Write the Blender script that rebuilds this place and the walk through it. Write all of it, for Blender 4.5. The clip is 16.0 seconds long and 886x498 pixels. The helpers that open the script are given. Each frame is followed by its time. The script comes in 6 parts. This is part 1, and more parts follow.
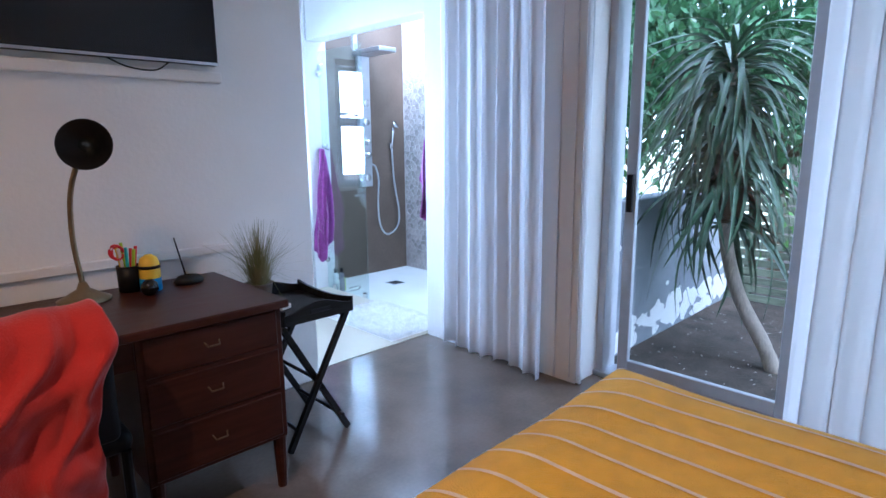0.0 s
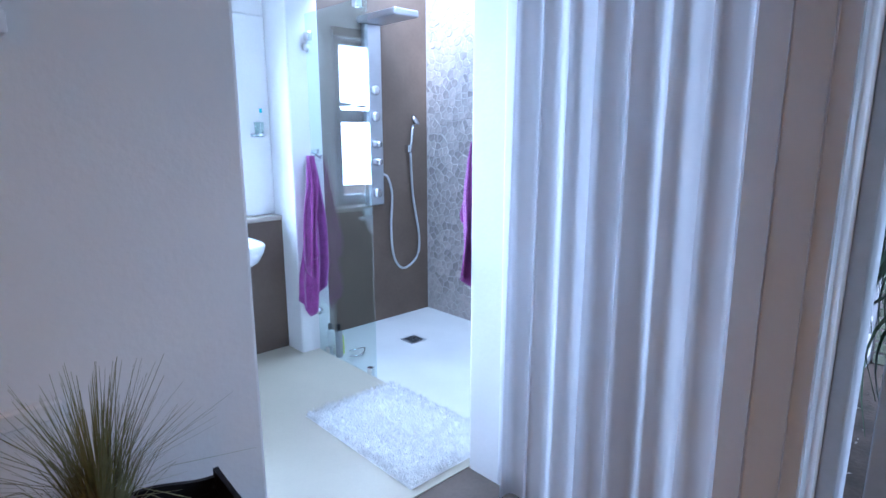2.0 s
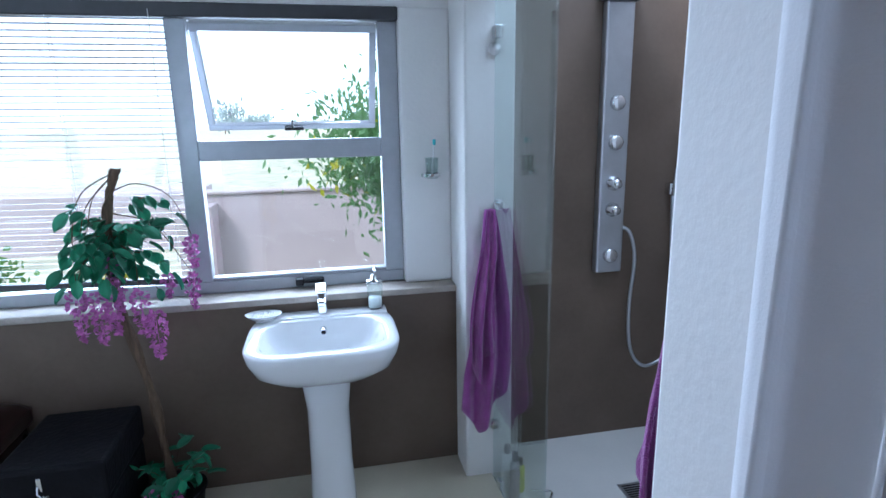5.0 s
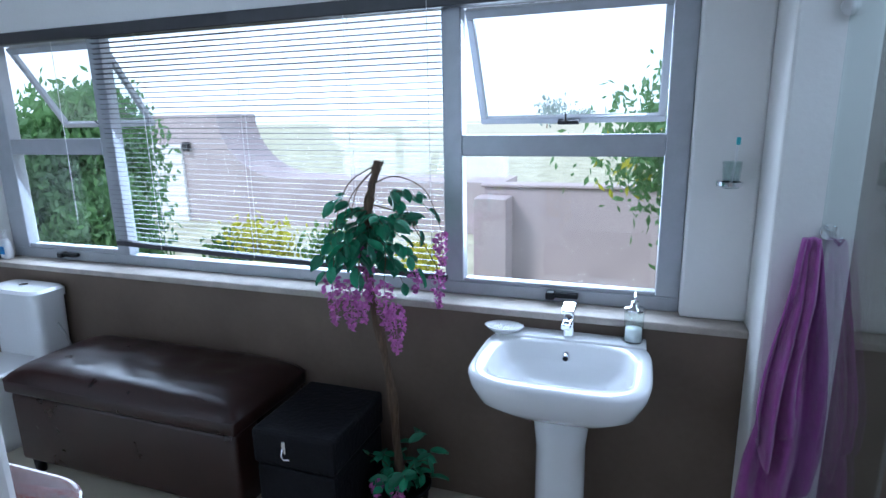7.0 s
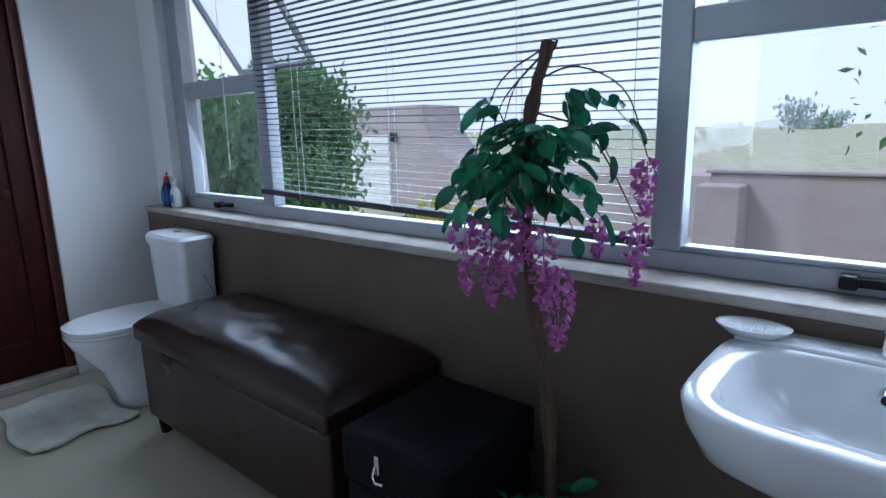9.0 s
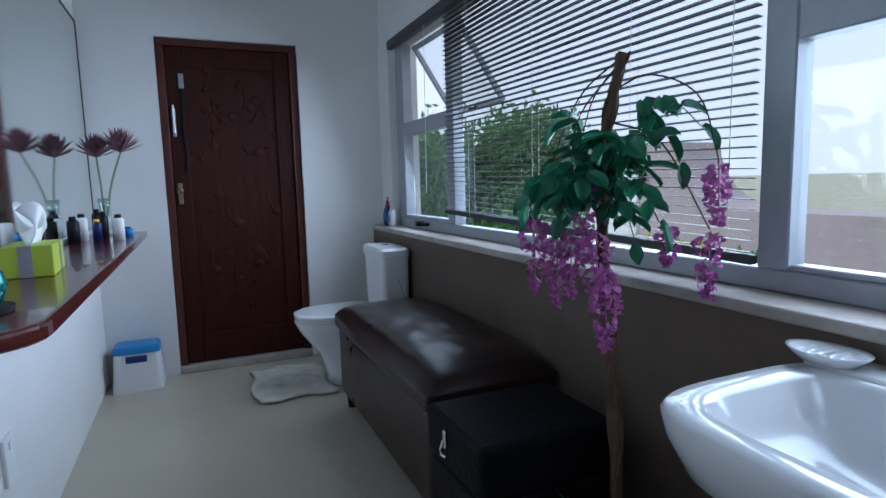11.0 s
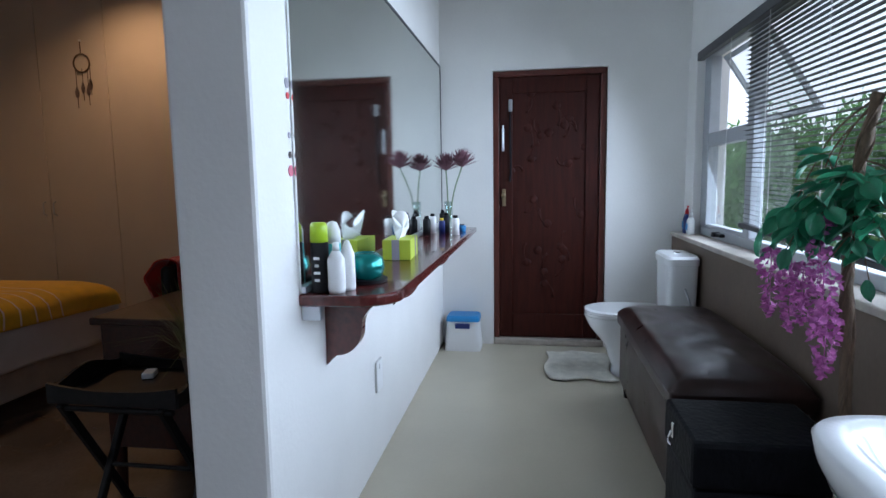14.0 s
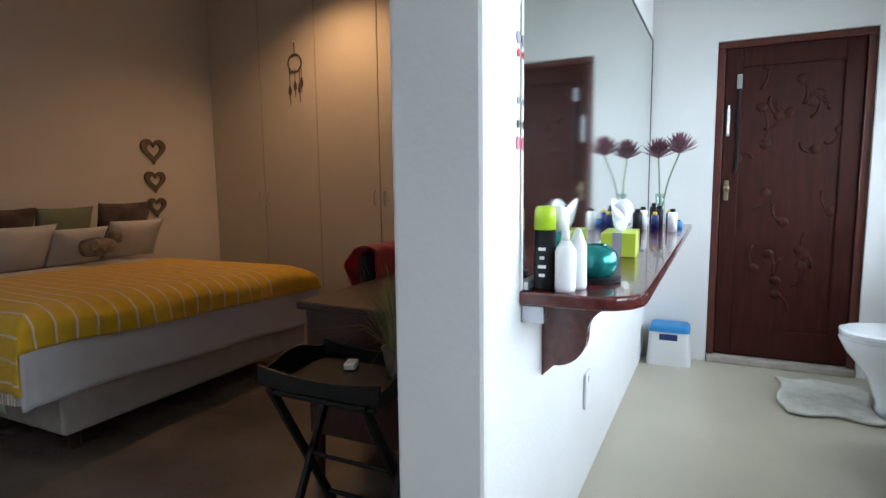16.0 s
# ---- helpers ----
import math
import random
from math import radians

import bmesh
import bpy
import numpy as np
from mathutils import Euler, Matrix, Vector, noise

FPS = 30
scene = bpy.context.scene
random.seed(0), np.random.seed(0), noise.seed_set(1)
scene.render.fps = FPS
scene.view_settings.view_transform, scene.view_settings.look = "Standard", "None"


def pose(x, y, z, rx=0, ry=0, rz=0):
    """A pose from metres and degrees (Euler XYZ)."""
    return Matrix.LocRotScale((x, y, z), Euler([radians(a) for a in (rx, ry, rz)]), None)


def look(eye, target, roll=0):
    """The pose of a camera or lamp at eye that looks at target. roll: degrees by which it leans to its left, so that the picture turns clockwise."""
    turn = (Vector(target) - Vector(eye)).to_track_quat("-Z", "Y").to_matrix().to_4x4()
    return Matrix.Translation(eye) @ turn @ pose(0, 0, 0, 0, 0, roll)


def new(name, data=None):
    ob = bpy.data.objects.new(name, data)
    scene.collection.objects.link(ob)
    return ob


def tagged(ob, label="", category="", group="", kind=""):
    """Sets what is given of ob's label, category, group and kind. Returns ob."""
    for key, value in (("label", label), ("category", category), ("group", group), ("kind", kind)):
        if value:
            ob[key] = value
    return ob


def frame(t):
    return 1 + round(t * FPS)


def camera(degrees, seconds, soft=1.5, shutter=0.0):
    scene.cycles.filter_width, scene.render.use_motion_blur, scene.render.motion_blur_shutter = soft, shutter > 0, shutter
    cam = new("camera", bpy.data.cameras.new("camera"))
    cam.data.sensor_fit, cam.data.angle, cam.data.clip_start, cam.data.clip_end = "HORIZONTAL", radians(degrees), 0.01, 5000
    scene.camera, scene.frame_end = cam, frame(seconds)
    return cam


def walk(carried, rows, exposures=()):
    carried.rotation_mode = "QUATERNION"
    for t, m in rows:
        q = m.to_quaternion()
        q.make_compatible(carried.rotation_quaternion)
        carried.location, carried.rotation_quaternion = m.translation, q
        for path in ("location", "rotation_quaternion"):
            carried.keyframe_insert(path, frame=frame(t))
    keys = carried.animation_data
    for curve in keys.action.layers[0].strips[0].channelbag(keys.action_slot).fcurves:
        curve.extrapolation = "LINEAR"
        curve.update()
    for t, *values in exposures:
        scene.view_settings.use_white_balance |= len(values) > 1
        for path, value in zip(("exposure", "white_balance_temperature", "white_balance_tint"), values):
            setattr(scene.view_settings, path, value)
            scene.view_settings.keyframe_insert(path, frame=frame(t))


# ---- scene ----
cam = camera(76.1, 16.0)
PATH = [
    (0, (0.403, 0.326, 1.308), (1.779, 1.729, 0.935), -0.5),
    (0.5, (0.624, 0.651, 1.345), (1.993, 2.06, 0.97), -0.3),
    (1, (0.836, 1.004, 1.34), (2.197, 2.421, 0.962), 0.0),
    (1.5, (1.066, 1.344, 1.348), (2.428, 2.757, 0.963), 0.1),
    (2, (1.387, 1.57, 1.398), (2.724, 3.0, 0.991), -0.1),
    (2.5, (1.66, 1.82, 1.422), (2.957, 3.284, 1.004), -0.1),
    (3, (1.909, 2.03, 1.457), (3.093, 3.583, 1.023), -0.1),
    (3.2, (1.999, 2.064, 1.491), (3.107, 3.669, 1.046), -0.7),
    (5.3, (2.532, 2.515, 1.657), (2.808, 4.442, 1.196), -0.4),
    (5.5, (2.514, 2.565, 1.682), (2.713, 4.498, 1.207), -0.1),
    (6, (2.624, 2.639, 1.693), (2.523, 4.581, 1.226), -0.5),
    (6.5, (2.725, 2.72, 1.672), (2.298, 4.619, 1.212), -1.2),
    (7, (2.693, 2.789, 1.612), (2.043, 4.626, 1.163), -1.1),
    (7.5, (2.637, 2.922, 1.493), (1.846, 4.708, 1.067), -1.0),
    (8, (2.555, 3.11, 1.409), (1.623, 4.828, 0.985), -1.1),
    (8.5, (2.489, 3.28, 1.327), (1.38, 4.89, 0.905), -1.3),
    (9, (2.466, 3.475, 1.264), (1.203, 4.971, 0.855), -1.4),
    (9.2, (2.466, 3.517, 1.257), (1.154, 4.971, 0.851), -1.6),
    (11.3, (2.989, 3.764, 1.162), (1.121, 4.438, 0.93), -1.3),
    (11.5, (3.052, 3.781, 1.176), (1.161, 4.387, 0.938), -1.2),
    (12, (3.112, 3.795, 1.184), (1.177, 4.24, 0.943), -1.1),
    (12.5, (3.183, 3.816, 1.172), (1.215, 4.084, 0.936), -1.0),
    (13, (3.256, 3.839, 1.193), (1.27, 3.883, 0.958), -0.9),
    (13.5, (3.308, 3.875, 1.228), (1.328, 3.723, 0.995), -1.1),
    (14, (3.337, 3.868, 1.263), (1.375, 3.558, 1.026), -0.9),
    (14.5, (3.344, 3.857, 1.288), (1.409, 3.406, 1.056), -1.0),
    (15, (3.338, 3.819, 1.309), (1.441, 3.229, 1.074), -0.9),
    (15.5, (3.252, 3.739, 1.268), (1.407, 3.002, 1.036), -0.8),
    (16, (3.107, 3.628, 1.208), (1.323, 2.754, 0.975), -0.7),
]
walk(cam, [(t, look(eye, target, roll)) for t, eye, target, roll in PATH],
     [(0, 1.0, 4800, 16), (1, 0.83, 5000, 17), (2, 0.7, 4800, 19), (3, 0.55, 4900, 18), (5.5, -0.7, 5450, 18), (7.5, -0.85, 5450, 18), (8.5, -1.25, 5500, 18), (9, -1.52, 5500, 18), (11.5, -1.62, 5600, 18), (12.5, -1.38, 5700, 18), (15, -0.68, 6100, 16), (16, -0.34, 6300, 14)])
# exposures and lights
WARM = (1.0, 0.58, 0.27)
world = bpy.data.worlds.new("sky")
scene.world = world
world.use_nodes = True
wn = world.node_tree
sky = wn.nodes.new("ShaderNodeTexSky")
sky.sky_type = "NISHITA"
sky.sun_disc = False
sky.sun_elevation, sky.sun_rotation = radians(45), radians(219)
sky.air_density, sky.dust_density, sky.ozone_density = 1.0, 1.0, 1.5
haze = wn.nodes.new("ShaderNodeMix")        # bright overcast veil over the clear sky
haze.data_type = "RGBA"
haze.inputs["Factor"].default_value = 0.8
haze.inputs["B"].default_value = (22.0, 23.6, 25.5, 1)
wn.links.new(sky.outputs["Color"], haze.inputs["A"])
wn.links.new(haze.outputs["Result"], wn.nodes["Background"].inputs["Color"])
wn.nodes["Background"].inputs["Strength"].default_value = 0.15
sun = new("sun", bpy.data.lights.new("sun", "SUN"))
sun.data.energy, sun.data.angle, sun.data.color = 4.0, radians(12), (1.0, 0.96, 0.9)
sun.matrix_world = look((-8, -6, 14), (1, 5, 0))


def area_lamp(name, eye, target, w, h, watts, color):
    lamp = new(name, bpy.data.lights.new(name, "AREA"))
    lamp.data.shape, lamp.data.size, lamp.data.size_y = "RECTANGLE", w, h
    lamp.data.energy, lamp.data.color = watts, color
    lamp.matrix_world = look(eye, target)
    return lamp


# daylight that enters by the bathroom window, the glazed sliding door and the skylight over the shower
area_lamp("window_daylight", (1.0, 5.16, 1.48), (1.25, 3.2, 0.75), 3.4, 1.1, 135, (0.74, 0.89, 1.0)).data.spread = radians(125)
area_lamp("door_daylight", (3.34, 0.95, 1.1), (1.6, 1.1, 0.8), 1.7, 2.0, 4, (0.80, 0.92, 1.0))
area_lamp("skylight_daylight", (3.85, 4.3, 2.86), (3.85, 4.3, 0), 0.6, 1.0, 24, (0.72, 0.89, 1.0))


# ---- materials ----
def material(name, color, rough=0.6, metal=0.0, vary=0.12, scale=6.0, bump=0.05, fine=90.0, coat=0.0, sheen=0.0, second=None, per_object=0.0, stretch=None):
    """Base colour broken up by a coarse and a fine noise, with a fine relief."""
    m = bpy.data.materials.new(name)
    m.use_nodes = True
    nt = m.node_tree
    bsdf = nt.nodes["Principled BSDF"]
    co = nt.nodes.new("ShaderNodeTexCoord")
    src = co.outputs["Object"]
    if stretch:
        mp = nt.nodes.new("ShaderNodeMapping")
        mp.inputs["Scale"].default_value = stretch
        nt.links.new(src, mp.inputs["Vector"])
        src = mp.outputs["Vector"]
    big, small = nt.nodes.new("ShaderNodeTexNoise"), nt.nodes.new("ShaderNodeTexNoise")
    big.inputs["Scale"].default_value, big.inputs["Detail"].default_value = scale, 6
    small.inputs["Scale"].default_value, small.inputs["Detail"].default_value = fine, 3
    nt.links.new(src, big.inputs["Vector"])
    nt.links.new(src, small.inputs["Vector"])
    ramp = nt.nodes.new("ShaderNodeValToRGB")
    low = second or tuple(c * (1 - vary) for c in color)
    high = color if second else tuple(min(1, c * (1 + vary)) for c in color)
    ramp.color_ramp.elements[0].position, ramp.color_ramp.elements[1].position = 0.3, 0.7
    ramp.color_ramp.elements[0].color, ramp.color_ramp.elements[1].color = (*low, 1), (*high, 1)
    nt.links.new(big.outputs["Fac"], ramp.inputs["Fac"])
    hsv = nt.nodes.new("ShaderNodeHueSaturation")
    nt.links.new(ramp.outputs["Color"], hsv.inputs["Color"])
    val = nt.nodes.new("ShaderNodeMapRange")
    val.inputs["To Min"].default_value, val.inputs["To Max"].default_value = 1 - vary * 0.6, 1 + vary * 0.6
    nt.links.new(small.outputs["Fac"], val.inputs["Value"])
    out = val.outputs["Result"]
    if per_object:
        info = nt.nodes.new("ShaderNodeObjectInfo")
        rnd = nt.nodes.new("ShaderNodeMapRange")
        rnd.inputs["To Min"].default_value, rnd.inputs["To Max"].default_value = 1 - per_object, 1 + per_object
        nt.links.new(info.outputs["Random"], rnd.inputs["Value"])
        mul = nt.nodes.new("ShaderNodeMath")
        mul.operation = "MULTIPLY"
        nt.links.new(out, mul.inputs[0])
        nt.links.new(rnd.outputs["Result"], mul.inputs[1])
        out = mul.outputs["Value"]
    nt.links.new(out, hsv.inputs["Value"])
    nt.links.new(hsv.outputs["Color"], bsdf.inputs["Base Color"])
    rr = nt.nodes.new("ShaderNodeMapRange")
    rr.inputs["To Min"].default_value, rr.inputs["To Max"].default_value = max(0.02, rough - 0.08), min(1, rough + 0.08)
    nt.links.new(big.outputs["Fac"], rr.inputs["Value"])
    nt.links.new(rr.outputs["Result"], bsdf.inputs["Roughness"])
    bsdf.inputs["Metallic"].default_value = metal
    bsdf.inputs["Coat Weight"].default_value = coat
    bsdf.inputs["Sheen Weight"].default_value = sheen
    if bump:
        bp = nt.nodes.new("ShaderNodeBump")
        bp.inputs["Strength"].default_value, bp.inputs["Distance"].default_value = min(1, bump * 4), 0.004
        add = nt.nodes.new("ShaderNodeMath")
        nt.links.new(big.outputs["Fac"], add.inputs[0])
        nt.links.new(small.outputs["Fac"], add.inputs[1])
        nt.links.new(add.outputs["Value"], bp.inputs["Height"])
        nt.links.new(bp.outputs["Normal"], bsdf.inputs["Normal"])
    return m


def glass_material(name, color=(1, 1, 1), rough=0.0, shine=0.04):
    """Thin clear pane: see-through with a mirror-like share that grows at grazing angles."""
    m = bpy.data.materials.new(name)
    m.use_nodes = True
    nt = m.node_tree
    nt.nodes.remove(nt.nodes["Principled BSDF"])
    clear, gloss, mix, fres, power, span = (nt.nodes.new("ShaderNode" + k) for k in ("BsdfTransparent", "BsdfGlossy", "MixShader", "LayerWeight", "Math", "MapRange"))
    clear.inputs["Color"].default_value = (*color, 1)
    gloss.inputs["Roughness"].default_value = rough
    fres.inputs["Blend"].default_value = 0.5
    power.operation = "POWER"
    power.inputs[1].default_value = 4.0
    span.inputs["To Min"].default_value, span.inputs["To Max"].default_value = shine, 0.9
    nt.links.new(fres.outputs["Facing"], power.inputs[0])
    nt.links.new(power.outputs["Value"], span.inputs["Value"])
    nt.links.new(span.outputs["Result"], mix.inputs["Fac"])
    nt.links.new(clear.outputs["BSDF"], mix.inputs[1])
    nt.links.new(gloss.outputs["BSDF"], mix.inputs[2])
    nt.links.new(mix.outputs["Shader"], nt.nodes["Material Output"].inputs["Surface"])
    return m


def translucent(m, share, color):
    """Lets part of the light through thin cloth."""
    nt = m.node_tree
    out, bsdf = nt.nodes["Material Output"], nt.nodes["Principled BSDF"]
    mix, thin = nt.nodes.new("ShaderNodeMixShader"), nt.nodes.new("ShaderNodeBsdfTranslucent")
    thin.inputs["Color"].default_value = (*color, 1)
    mix.inputs["Fac"].default_value = share
    nt.links.new(bsdf.outputs["BSDF"], mix.inputs[1])
    nt.links.new(thin.outputs["BSDF"], mix.inputs[2])
    nt.links.new(mix.outputs["Shader"], out.inputs["Surface"])
    return m


